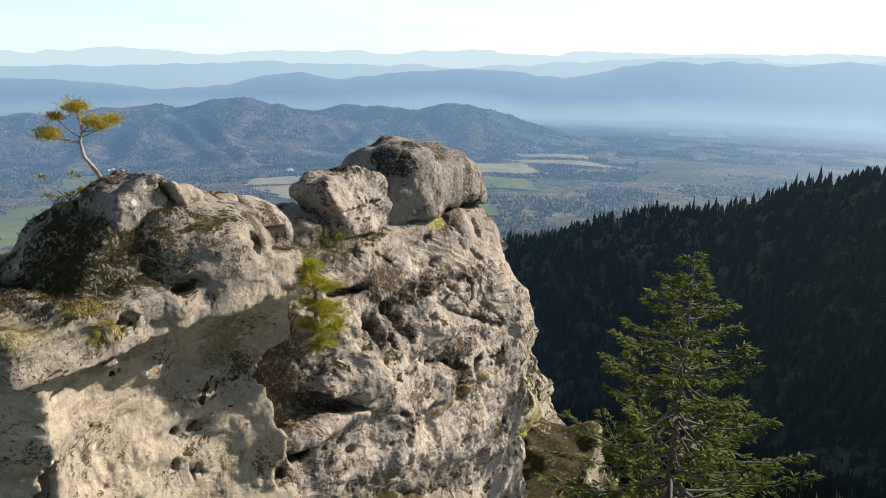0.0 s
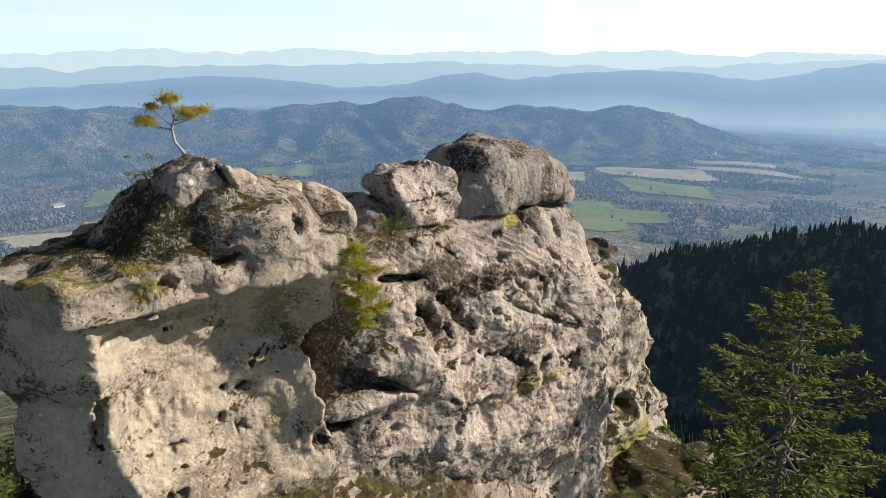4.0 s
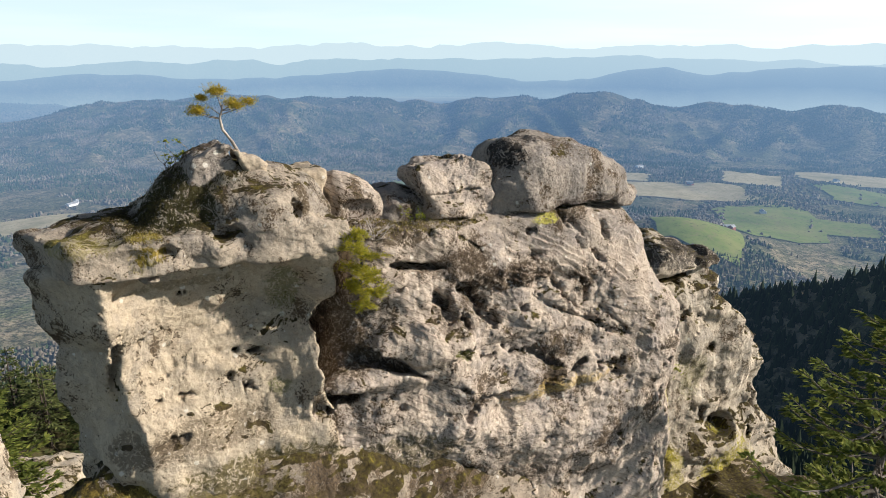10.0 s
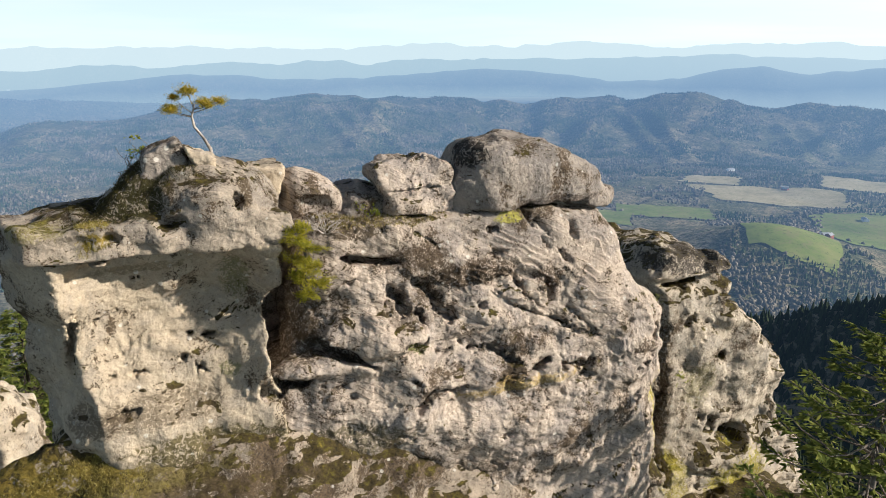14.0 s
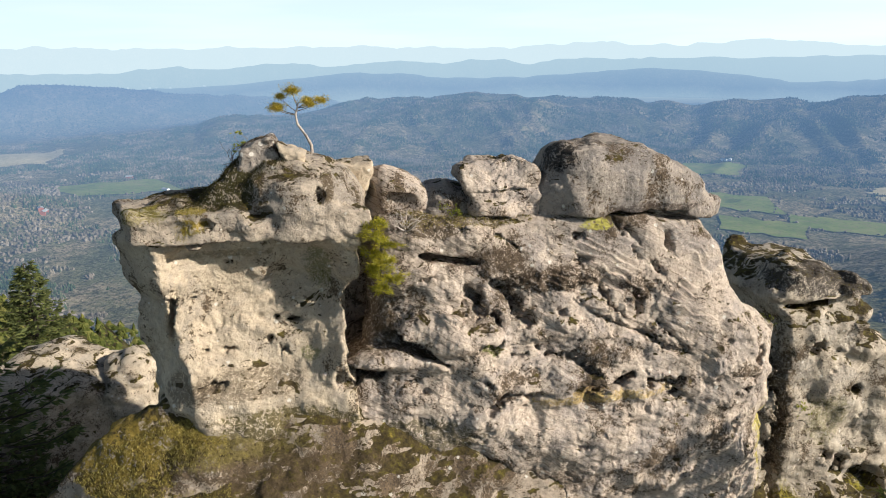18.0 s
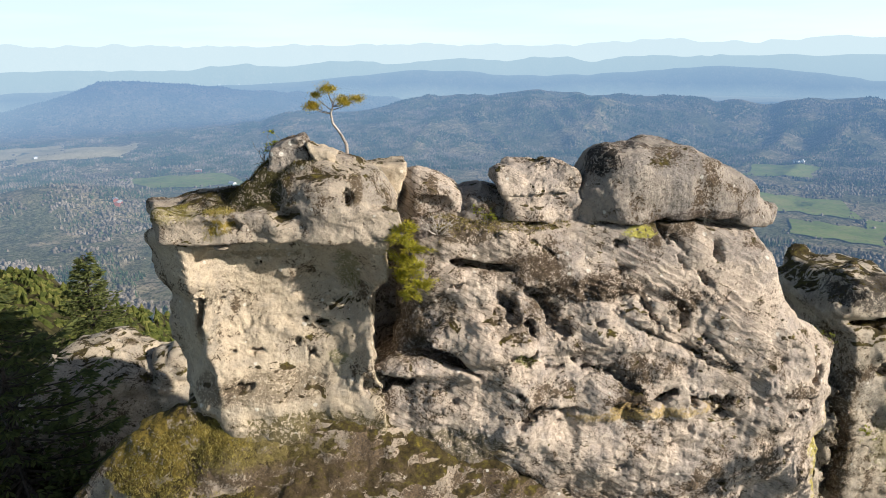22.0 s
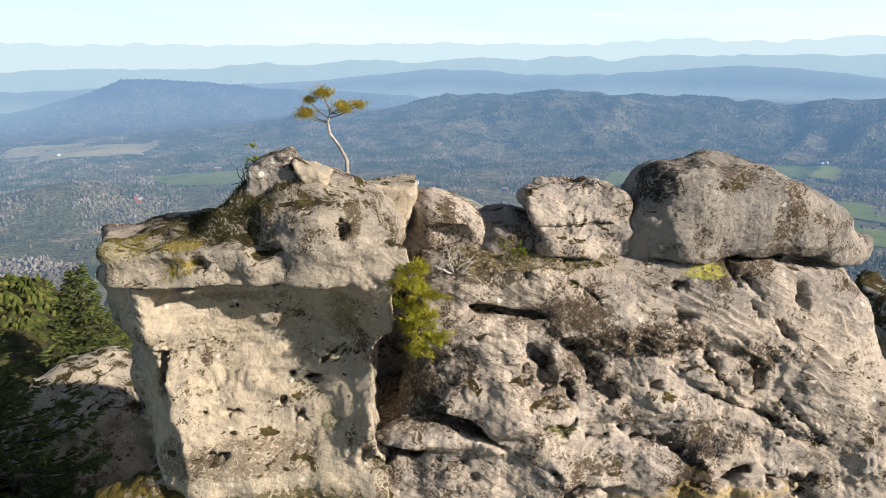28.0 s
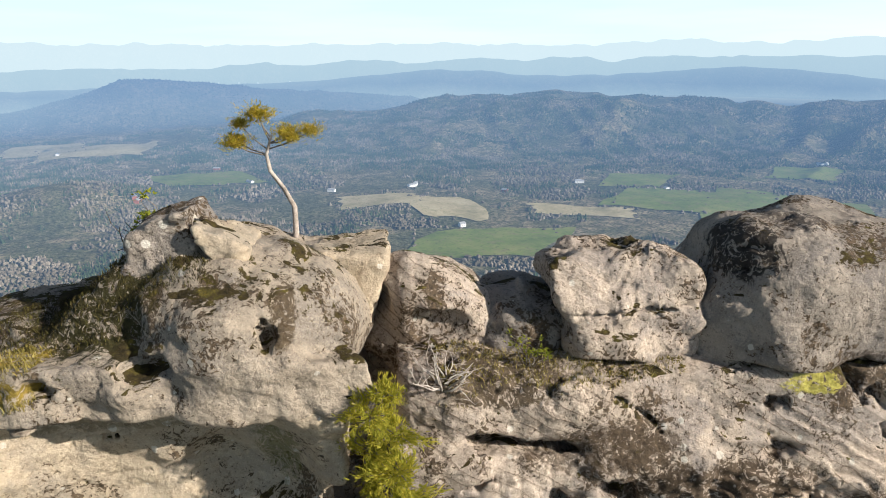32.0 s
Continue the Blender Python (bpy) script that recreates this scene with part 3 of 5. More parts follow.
def weathered(verts, beds, pitted):
    """How far each point of a rock stands out: thin dipping beds, pits with sharp lips, crumbly grain."""
    p = np.asarray(verts, np.float32)
    out = 0.024 * np.abs(point_noise(p, 0.34, 3.3)) + 0.016 * np.abs(point_noise(p, 0.15, 9.1)) + 0.01 * point_noise(p, 0.085, 5.7) + 0.007 * point_noise(p, 0.045, 1.9)
    if beds:
        w = (p[:, 2] + 0.62 * p[:, 0]) / 0.27 + 2.4 * point_noise(p, 1.5, 4.4) + 0.9 * point_noise(p, 0.5, 8.8)
        i = np.floor(w).astype(int)
        saw = w - i
        lip = np.where(saw < 0.86, (saw / 0.86) ** 1.6, (1 - saw) / 0.14) * np.abs(LATTICE[i % 48, 5, 9])
        u, z = p[:, 0], p[:, 2]
        zone = smooth_step((u - 7.5) / 2) * smooth_step((15.6 - u) / 1.5) * smooth_step((z - 1.5) / 0.8) * smooth_step((5.5 - z) / 0.4)
        out = out + 0.09 * lip * zone * np.clip(point_noise(p, 1.2, 6.2) * 2.4 + 0.6, 0, 1)
    if pitted:
        for cell, deep, share, shift in ((0.42, 0.1, 0.4, 0), (0.17, 0.05, 0.35, 17)):
            d, who = worley(p * np.array((0.8, 1.0, 1.25), np.float32), cell, shift)
            size = 0.16 + 0.26 * np.clip(who - (1 - 2 * share * pitted), 0, 1)
            on = (who > 1 - 2 * share * pitted) * np.clip(point_noise(p, 1.4, 2.6 + shift) * 3 + 0.6, 0, 1)
            out = out - deep * on * np.clip((1 - d / size) * 2.6, 0, 1)
    return out


def smooth_step(x):
    x = np.clip(x, 0, 1)
    return x * x * (3 - 2 * x)


def rock(name, lo, hi, step, shape, material, label="", category="rock", rough=1.0, seed=1, pits=(), beds=None, parent=None, calm=None, fine=None, pitted=0.5, grain=0.6, laid=False, seat=True):
    """A rock from a distance field over the box lo..hi in face coordinates."""
    axes = [np.arange(a, b + step, step) for a, b in zip(lo, hi)]
    p = [axes[0][:, None, None].astype(np.float32), axes[1][None, :, None].astype(np.float32), axes[2][None, None, :].astype(np.float32)]
    size = min(b - a for a, b in zip(lo, hi))
    warp = [field_noise(axes, max(min(size, 5) * 0.3, step * 5), seed + i) * 0.05 * min(size, 4) * rough for i in range(3)]
    q = [p[i] + warp[i] for i in range(3)]
    d = shape(q).astype(np.float32)
    big = min(1.0, size / 3.0)
    core = d
    still = calm(p) if calm else 1.0
    d = d + terrace(field_noise(axes, (1.5 * big, 1.2 * big, 0.8 * big), seed + 10) + 0.4 * field_noise(axes, 0.5 * big, seed + 16), 4.5) * 0.21 * rough * big
    d = d + field_noise(axes, 0.62 * big, seed + 11) * 0.10 * rough * big
    d = d + terrace(field_noise(axes, (0.5 * big, 0.5 * big, 0.3 * big), seed + 17), 3.5) * 0.085 * rough
    d = d - np.abs(field_noise(axes, 0.45 * big, seed + 18)) * 0.07 * rough + field_noise(axes, max(0.22 * big, step * 2.5), seed + 12) * 0.04 * rough
    if beds:
        slope, period, deep = beds
        w = (p[2] + slope * p[0] + warp[0] * 1.5 + field_noise(axes, 1.1, seed + 19) * 0.22) / period
        saw = w - np.floor(w)
        saw = np.where(saw < 0.85, saw / 0.85, (1 - saw) / 0.15)
        d = d - deep * saw * np.clip(field_noise(axes, 2.2, seed + 20) * 2.2 + 0.35, 0, 1)
    d = (core + (d - core) * still).astype(np.float32)
    for u, v, z, ru, rv, rz, *tilt in pits:
        column = np.flatnonzero(d[min(max(int((u - axes[0][0]) / step), 0), d.shape[0] - 1), :, min(max(int((z - axes[2][0]) / step), 0), d.shape[2] - 1)] < 0)
        if seat and len(column) and abs(axes[1][column[0]] - v) < 0.7:
            v = axes[1][column[0]] + 0.1 * rv
        turn = radians(tilt[0]) if tilt else 0.0
        wide, deep = abs(ru * math.cos(turn)) + abs(rz * math.sin(turn)), abs(ru * math.sin(turn)) + abs(rz * math.cos(turn))
        sl = [slice(max(0, int((c - 1.6 * r - a[0]) / step)), max(1, int((c + 1.6 * r - a[0]) / step) + 2)) for c, r, a in zip((u, v, z), (wide, rv, deep), axes)]
        if min(d[tuple(sl)].shape) < 2:
            continue
        qq = [np.broadcast_to(w, d.shape)[tuple(sl)] for w in q]
        du, dz = qq[0] - u, qq[2] - z
        qq = [u + du * math.cos(turn) + dz * math.sin(turn), qq[1], z - du * math.sin(turn) + dz * math.cos(turn)]
        near = [axes[i][sl[i]] for i in range(3)]
        wob = field_noise(near, max(ru * 0.5, 0.08), seed + int(u * 10)) * (0.03 + 0.65 * min(ru, rz)) + field_noise(near, max(rz * 0.5, 0.06), seed + 5) * 0.03
        d[tuple(sl)] = smax(d[tuple(sl)], -ell(qq, (u, v, z), (ru, rv, rz)) + wob, 0.04)
    verts, quads = surface(axes, d)
    if fine is not None:
        mid = verts[quads].mean(1)
        out = np.cross(verts[quads[:, 2]] - verts[quads[:, 0]], verts[quads[:, 3]] - verts[quads[:, 1]])
        out = out[:, 1] / (np.linalg.norm(out, axis=1) + 1e-9)
        verts, quads = finer(verts, quads, (mid[:, 1] < fine[0]) & (mid[:, 2] > fine[1]) & (out < 0.4))
    even = calm([verts[:, 0], verts[:, 1], verts[:, 2]])[:, None] if calm else 1.0
    verts = verts + mesh_normals(verts, quads) * weathered(verts + seed * 0.37 * (not laid), laid, pitted)[:, None] * grain * even
    ob = link_mesh(name, verts, quads, material)
    if parent:
        ob.parent = parent
        return tagged(ob, label)
    ob.matrix_world = PLACE
    return tagged(ob, label, category)


# ---- the outcrop ----
def steps(x, xs, ys):
    return np.interp(x, xs, ys).astype(np.float32)


def left_shape(p):
    u, v, z = p
    d = rbox((u + 0.42 * v, v, z), (2.5, 2.0, -1.5), (2.6, 2.0, 7.3), 0.18)
    d = smin(d, rbox(p, (3.6, 2.2, -1.5), (1.35, 1.9, 7.3), 0.25), 0.2)
    d = smax(d, -ell(p, (2.55, -0.62, 4.05), (2.6, 1.75, 2.75)), 0.2)
    d = smax(d, -ell(p, (3.45, -0.35, 4.45), (1.4, 1.75, 1.35)), 0.12)
    d = smax(d, (v - 1.85 - 0.9 * (u + 0.4)) * 0.74, 0.2)
    # the corner turned away from the wall, with a rib down it
    d = smax(d, -0.8 * (u - steps(z, [1.5, 2.6, 4.0, 5.2, 5.8], [0.7, 0.75, 0.5, 0.2, 0.0])) - 0.6 * (v - 0.3), 0.06)
    d = smax(d, u - steps(z, [0.5, 2.0, 2.6, 3.0, 4.0, 5.0, 5.8], [4.9, 4.8, 4.5, 4.45, 4.6, 4.95, 5.1]) + 0.12 * np.maximum(v - 1.4, 0), 0.12)
    return smax(d, -1.4 - z, 0.1)


def right_shape(p):
    u, v, z = p
    front = steps(z, [-9, -4, -1, 1.2, 2.5, 3.8, 5.6], [-0.9, -0.5, -0.15, -0.3, -0.05, 0.35, 0.8]) + 0.18 * np.maximum(u - 14.5, 0) ** 2
    end = steps(z, [-9, -3.3, -1, 1.0, 1.5, 2.2, 3.2, 4.8, 5.6], [17.0, 17.0, 17.4, 18.6, 18.2, 16.7, 15.7, 15.1, 14.6])
    start = steps(z, [-9, 0.9, 1.7, 2.25, 2.6, 3.4, 5.6], [3.0, 3.2, 3.8, 4.5, 5.2, 5.4, 5.7])
    front = front + 0.7 * smooth_step((6.7 - u) / 1.2) * smooth_step((z - 2.2) / 0.5) * smooth_step((4.3 - z) / 0.6) + 0.5 * smooth_step((8.2 - u) / 2.2) * smooth_step((2.3 - z) / 0.5)
    d = smax(smax(start - u, u - end, 0.3), smax(front - v, v - 2.8, 0.3), 0.45)
    d = smax(d, z - 5.72 + 0.12 * np.maximum(u - 13.0, 0) + 0.1 * np.maximum(1.3 - v, 0), 0.1)
    d = smin(d, rbox(p, (4.9, 4.0, -1.7), (1.0, 0.9, 7.2), 0.3), 0.1)
    # the lip that overhangs the lower face, and the sandy ledge under the middle
    d = smin(d, ell(p, (7.2, 0.3, 2.85), (1.5, 0.72, 0.5)), 0.2)
    d = smin(d, ell(p, (12.6, 0.2, -1.0), (2.4, 0.75, 1.6)), 0.35)
    return smax(d, -rbox(p, (11.0, -0.2, 1.12 + 0.0), (2.7, 0.62, 0.13), 0.08), 0.08)


def foot_shape(p):
    u, v, z = p
    top = steps(u, [-4.6, -3.0, -1.6, -0.5, 0.8, 3.0, 3.9, 5.2, 7.5], [-2.4, -0.75, 0.35, 1.15, 1.5, 1.9, 1.9, 1.35, 0.2])
    d = (z - top - 1.25 * np.minimum(v - 0.55, 0.1)) * 0.6
    d = smax(d, smax(-2.4 - v + 0.12 * z, v - 4.0, 0.4), 0.5)
    d = smax(d, smax(-4.4 - u, u - 8.0, 0.5), 0.5)
    d = smax(d, (v - 0.95 - 0.9 * np.maximum(u + 0.3, 0)) * 0.74, 0.2)
    return smin(d, ell(p, (6.5, 1.2, -4.2), (6.5, 2.5, 4.5)), 0.5)


CREVICE = [
    (4.7, 0.35, 1.9, 0.85, 0.95, 0.3), (4.3, 0.3, 2.12, 0.5, 0.7, 0.13), (7.3, 0.5, 4.73, 0.85, 0.8, 0.17, -17), (6.8, 0.5, 4.92, 0.4, 0.5, 0.13),
    (7.95, 0.3, 3.74, 0.4, 0.6, 0.21, -35), (8.6, 0.35, 4.04, 0.36, 0.55, 0.19, -12), (9.05, 0.25, 3.62, 0.26, 0.6, 0.42, 25), (9.3, 0.2, 3.2, 0.36, 0.5, 0.2, -30), (8.55, 0.2, 3.35, 0.12, 0.3, 0.3, 20),
    (8.32, 0.1, 2.6, 0.34, 0.5, 0.22), (12.34, 0.3, 3.5, 0.22, 0.6, 0.42, 8), (11.52, 0.3, 3.75, 0.12, 0.4, 0.36, 12), (11.8, 0.3, 3.34, 0.34, 0.35, 0.08, -38), (6.1, 0.15, 2.62, 1.25, 0.6, 0.2, -24),
    (9.95, 0.0, 2.16, 0.27, 0.4, 0.09), (10.62, 0.0, 2.05, 0.32, 0.55, 0.21, -15), (10.9, 0.0, 1.75, 0.4, 0.4, 0.1, -25), (9.55, 0.05, 2.35, 0.1, 0.3, 0.12), (10.3, 0.2, 3.4, 0.16, 0.35, 0.1), (9.45, 0.2, 2.72, 0.07, 0.2, 0.05),
    (12.04, 0.8, 5.42, 0.1, 0.35, 0.3, 28), (12.44, 0.6, 4.74, 0.07, 0.3, 0.24, 28), (12.95, 0.5, 4.4, 0.36, 0.3, 0.08, -50), (13.4, 0.1, 2.5, 0.62, 0.3, 0.07, -42), (13.15, 0.15, 2.8, 0.2, 0.3, 0.1, -42)]
LEDGE = [
    (8.37, -0.2, 1.08, 0.42, 0.55, 0.17, 25), (11.2, -0.3, 1.22, 0.85, 0.6, 0.12), (12.1, -0.25, 1.32, 0.3, 0.5, 0.16), (13.1, -0.3, 1.12, 0.55, 0.55, 0.15),
    (13.6, -0.2, 0.78, 0.3, 0.45, 0.12), (8.41, -0.15, -0.92, 0.3, 0.5, 0.24, -40), (16.16, 0.45, 1.5, 0.3, 0.55, 0.24, 30), (15.92, 0.3, 0.96, 0.3, 0.55, 0.14), (15.38, 0.0, 0.46, 0.22, 0.4, 0.09),
    (15.6, 0.2, -0.7, 0.2, 0.4, 0.26), (15.7, 0.25, 0.6, 0.2, 0.35, 0.09), (10.9, 0.45, 5.25, 0.2, 0.4, 0.1), (13.5, 0.7, 5.0, 0.14, 0.35, 0.28)]
HOLES = [
    (4.8, 0.45, 1.85, 0.6, 0.7, 0.22, -25),    (2.64, 0.75, 2.89, 0.1, 0.35, 0.1), (3.3, 0.85, 3.3, 0.24, 0.5, 0.09), (2.9, 0.9, 3.45, 0.12, 0.4, 0.1), (1.12, 0.5, 2.87, 0.13, 0.35, 0.06), (1.66, 0.6, 2.78, 0.18, 0.4, 0.07),
    (1.3, 0.45, 2.05, 0.35, 0.4, 0.1), (0.38, 0.5, 3.9, 0.11, 0.4, 1.1, -5), (3.0, 0.85, 2.6, 0.12, 0.35, 0.12), (0.3, 0.0, 2.4, 0.12, 0.3, 0.12), (0.9, 0.6, 4.3, 0.06, 0.3, 0.06), (1.4, 1.0, 4.4, 0.06, 0.3, 0.05), (1.9, 0.9, 5.1, 0.1, 0.4, 0.04)]
rng_pits = random.Random(4)
SMALL = []
for _ in range(26):
    pu, pz = rng_pits.uniform(5.8, 17), rng_pits.uniform(-3.5, 4.6)
    pr = rng_pits.choice((0.05, 0.06, 0.08, 0.1))
    SMALL.append((pu, float(np.interp(pz, [-4, -1, 1.2, 2.5, 3.8, 5.6], [-0.5, -0.15, -0.3, -0.05, 0.35, 0.8])), pz, pr * rng_pits.uniform(0.8, 3.5), 0.25, pr))

# curved cross-bedding grooves that run down to the right
GROOVES = [(11.2 + 0.3 * k, 0.25 + 0.02 * k, 3.35 - 0.17 * k, 0.62, 0.22, 0.035 + 0.012 * (k % 3), -36 + 3 * k) for k in range(9)]
GROOVES += [(8.9, 0.55, 5.2, 0.5, 0.2, 0.035, -35), (12.4, 0.55, 5.2, 0.32, 0.3, 0.07, -50), (13.1, 0.4, 4.4, 0.3, 0.25, 0.05, -52)]
SEAMS = [(8.95, 1.1, 5.7, 1.1, 0.5, 0.08), (12.0, 0.8, 5.69, 2.4, 0.5, 0.06), (14.0, 0.9, 5.58, 0.7, 0.6, 0.08)]



def right_calm(p):
    """The band under the boulders and the end shoulder are worn smooth."""
    band = smooth_step((p[2] + 0.12 * (p[0] - 9.0) - 4.3) / 0.7) * smooth_step((p[0] - 7.8) / 1.0)
    end = smooth_step((p[0] - 13.2) / 1.2) * smooth_step((p[2] - 2.2) / 1.0)
    return (1.0 - 0.6 * np.maximum(band, end)).astype(np.float32)


outcrop = tagged(new("sandstone_outcrop"), "tall tan sandstone cliff pitted with hollows, split by a dark crack", "cliff")
outcrop.matrix_world = PLACE
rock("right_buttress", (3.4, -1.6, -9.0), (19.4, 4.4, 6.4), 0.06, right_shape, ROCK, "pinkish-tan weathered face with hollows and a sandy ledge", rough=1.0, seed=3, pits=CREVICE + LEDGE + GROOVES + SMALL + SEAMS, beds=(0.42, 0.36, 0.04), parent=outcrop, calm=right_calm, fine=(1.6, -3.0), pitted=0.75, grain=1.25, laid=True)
rock("left_buttress", (-2.4, -0.6, -1.6), (5.5, 4.6, 6.1), 0.055, left_shape, ROCK_PALE, "smooth pale hollowed wall under the slab", rough=0.75, seed=23, pits=HOLES, parent=outcrop, fine=(1.9, 0.6), pitted=0.3, grain=0.65)
rock("foot_ledge", (-5.0, -3.0, -9.0), (13.5, 4.6, 3.2), 0.09, foot_shape, ROCK_FOOT, "mossy lichened apron of rock at the wall's foot", rough=0.8, seed=29, parent=outcrop, fine=(1.1, -1.8), pitted=0.5, grain=0.9)
rock("cliff_base", (-6.0, -4.0, -34.0), (33.0, 11.0, -7.0), 0.3, lambda p: smax(smax(smax(-4.0 - p[0] - 0.1 * p[2], p[0] - 27.0 + 0.35 * (p[2] + 9), 1.0), smax(-2.2 + 0.15 * p[2] + 2.0 - p[1] + 0.12 * np.maximum(p[0] - 14, 0), p[1] - 9.0, 1.0), 1.5), p[2] + 8.2, 0.8), ROCK_FOOT, "lower cliff dropping into the woods", rough=1.6, seed=37, parent=outcrop)


def slab_shape(p):
    u, v, z = p
    d = rbox((u + 0.33 * v, v, z), (2.6, 2.05, 6.12), (2.75, 2.15, 0.36), 0.1)
    d = smin(d, ell(p, (3.72, 1.35, 6.55), (1.42, 1.45, 1.05)), 0.3)
    d = smin(d, smax(ell(p, (2.9, 2.0, 6.2), (2.3, 1.6, 1.4)), (z - 6.5 - 0.95 * (u - 1.35)) * 0.72, 0.08), 0.08)
    d = smin(d, ell(p, (2.25, 0.35, 6.15), (0.62, 0.5, 0.25)), 0.06)
    d = smin(d, rbox(p, (3.9, 3.4, 6.2), (1.0, 0.9, 0.6), 0.2), 0.2)
    d = smax(d, (v - 2.3 - 0.8 * (u + 0.7)) * 0.78, 0.15)
    return smax(d, 5.78 - z - 0.02 * u, 0.05)


rock("capping_slab", (-1.8, -0.8, 5.4), (5.8, 4.8, 8.0), 0.05, slab_shape, ROCK_MOSS, "mossy sandstone slab domed at one end, capping the cliff", "rock slab", 0.6, 31,
     [(4.15, 0.05, 6.8, 0.12, 0.2, 0.18), (2.75, 0.0, 6.4, 0.4, 0.4, 0.12), (1.5, -0.15, 6.2, 0.2, 0.3, 0.13), (1.2, 0.0, 5.78, 1.4, 0.3, 0.05)], fine=(2.3, 5.6), pitted=0.4, seat=False)


def head_shape(p):
    u, v, z = p
    d = ell(p, (12.4, 2.1, 5.7), (2.85, 1.65, 2.15))
    d = smin(d, ell(p, (11.25, 2.1, 6.35), (1.3, 1.65, 1.2)), 0.3)
    d = smin(d, ell(p, (14.15, 1.75, 5.72), (1.15, 0.8, 0.36)), 0.25)
    d = smax(d, 0.1 * (u - 11.2) + (z - 7.62), 0.2)
    d = smax(d, 0.52 * (u - 13.0) + 0.85 * (z - 7.38), 0.25)
    d = smax(d, 5.7 - 0.07 * np.maximum(u - 13.2, 0) - z, 0.04)
    d = smax(d, 0.56 - v + 0.05 * (z - 6.0) + 0.03 * (u - 10.5), 0.1)
    return smax(d, 9.96 - u + 0.33 * np.maximum(z - 6.2, 0), 0.08)


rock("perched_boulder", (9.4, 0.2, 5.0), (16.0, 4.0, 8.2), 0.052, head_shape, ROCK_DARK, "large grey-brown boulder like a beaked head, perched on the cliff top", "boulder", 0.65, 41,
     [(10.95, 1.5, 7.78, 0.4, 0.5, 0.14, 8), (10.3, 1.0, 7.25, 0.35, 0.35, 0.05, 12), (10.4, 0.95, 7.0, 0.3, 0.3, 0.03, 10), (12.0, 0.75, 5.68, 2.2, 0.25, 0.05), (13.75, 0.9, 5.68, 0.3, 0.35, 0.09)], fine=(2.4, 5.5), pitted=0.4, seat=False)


def split_shape(p):
    u, v, z = p
    d = rbox((u + 0.25 * (z - 6.4) * (u < 8.9), v, z), (8.92, 1.85, 6.35), (0.9, 0.8, 0.9), 0.3)
    d = smax(d, (z - 7.22) * 0.8 + 0.5 * np.maximum(u - 9.2, 0) + 0.3 * np.maximum(8.3 - u, 0), 0.12)
    d = smax(d, (1.12 - v + 0.4 * np.maximum(z - 6.0, 0)) * 0.9, 0.12)
    return smax(d, 5.68 - z + 0.3 * np.maximum(8.3 - u, 0), 0.04)


rock("split_boulder", (7.2, 0.3, 5.2), (10.4, 3.2, 7.8), 0.042, split_shape, ROCK, "blocky cracked sandstone boulder beside the perched one", "boulder", 0.8, 51, [(8.95, 1.1, 5.67, 1.0, 0.3, 0.07), (9.0, 1.1, 6.42, 0.85, 0.12, 0.02, 6), (8.4, 1.3, 7.3, 0.12, 0.6, 0.2, 20)], fine=(2.6, 5.6), pitted=0.3)
rock("small_boulder", (1.9, 0.6, 7.0), (3.5, 2.3, 8.5), 0.026, lambda p: smax(smax(rbox((p[0] - 0.25 * (p[2] - 7.7), p[1], p[2]), (2.78, 1.45, 7.68), (0.44, 0.5, 0.42), 0.1), p[2] - 7.95 - 0.28 * (p[0] - 2.8), 0.06), 0.85 * (p[0] - 3.2) + 0.3 * (p[2] - 7.7), 0.05), ROCK_DARK, "small angular grey boulder resting on the mossy dome", "boulder", 0.45, 61, fine=(2.3, 7.0), pitted=0.3)
rock("small_boulder", (2.95, 0.5, 7.0), (4.2, 2.1, 8.3), 0.026, lambda p: smax(smax(rbox((p[0] - 0.2 * (p[2] - 7.6), p[1], p[2]), (3.48, 1.2, 7.62), (0.38, 0.42, 0.32), 0.1), p[2] - 7.8 + 0.45 * (p[0] - 3.5), 0.06), -0.8 * (p[0] - 3.3) - 0.5 * (p[2] - 7.75), 0.05), ROCK_PALE, "small pale boulder leaning beside its neighbour on the dome", "boulder", 0.45, 67)
rock("leaning_block", (3.9, 1.3, 5.4), (6.2, 3.6, 7.8), 0.042, lambda p: smax(smax(rbox((p[0] - 0.28 * (p[2] - 6.5), p[1], p[2]), (4.85, 2.45, 6.4), (0.5, 0.6, 0.8), 0.07), p[2] - 7.16 - 0.05 * (p[0] - 5), 0.05), p[0] - 5.5 - 0.1 * (p[2] - 6.5), 0.04), ROCK_PALE, "pale upright sandstone block behind the mossy dome", "boulder", 0.4, 71, fine=(3.0, 5.9), pitted=0.2)


def hump_shape(p):
    u, v, z = p
    d = ell((u, v, z - 0.32 * (6.2 - u)), (6.25, 2.45, 6.25), (1.0, 0.95, 0.72))
    d = smax(d, -0.85 * (u - 5.48) - 0.2 * (z - 6.6), 0.06)
    d = smin(d, ell(p, (6.3, 2.6, 5.8), (1.15, 0.85, 0.75)), 0.15)
    # the hollow under its brow
    return smax(d, -ell(p, (6.25, 1.35, 6.12), (0.62, 0.6, 0.36)), 0.08)


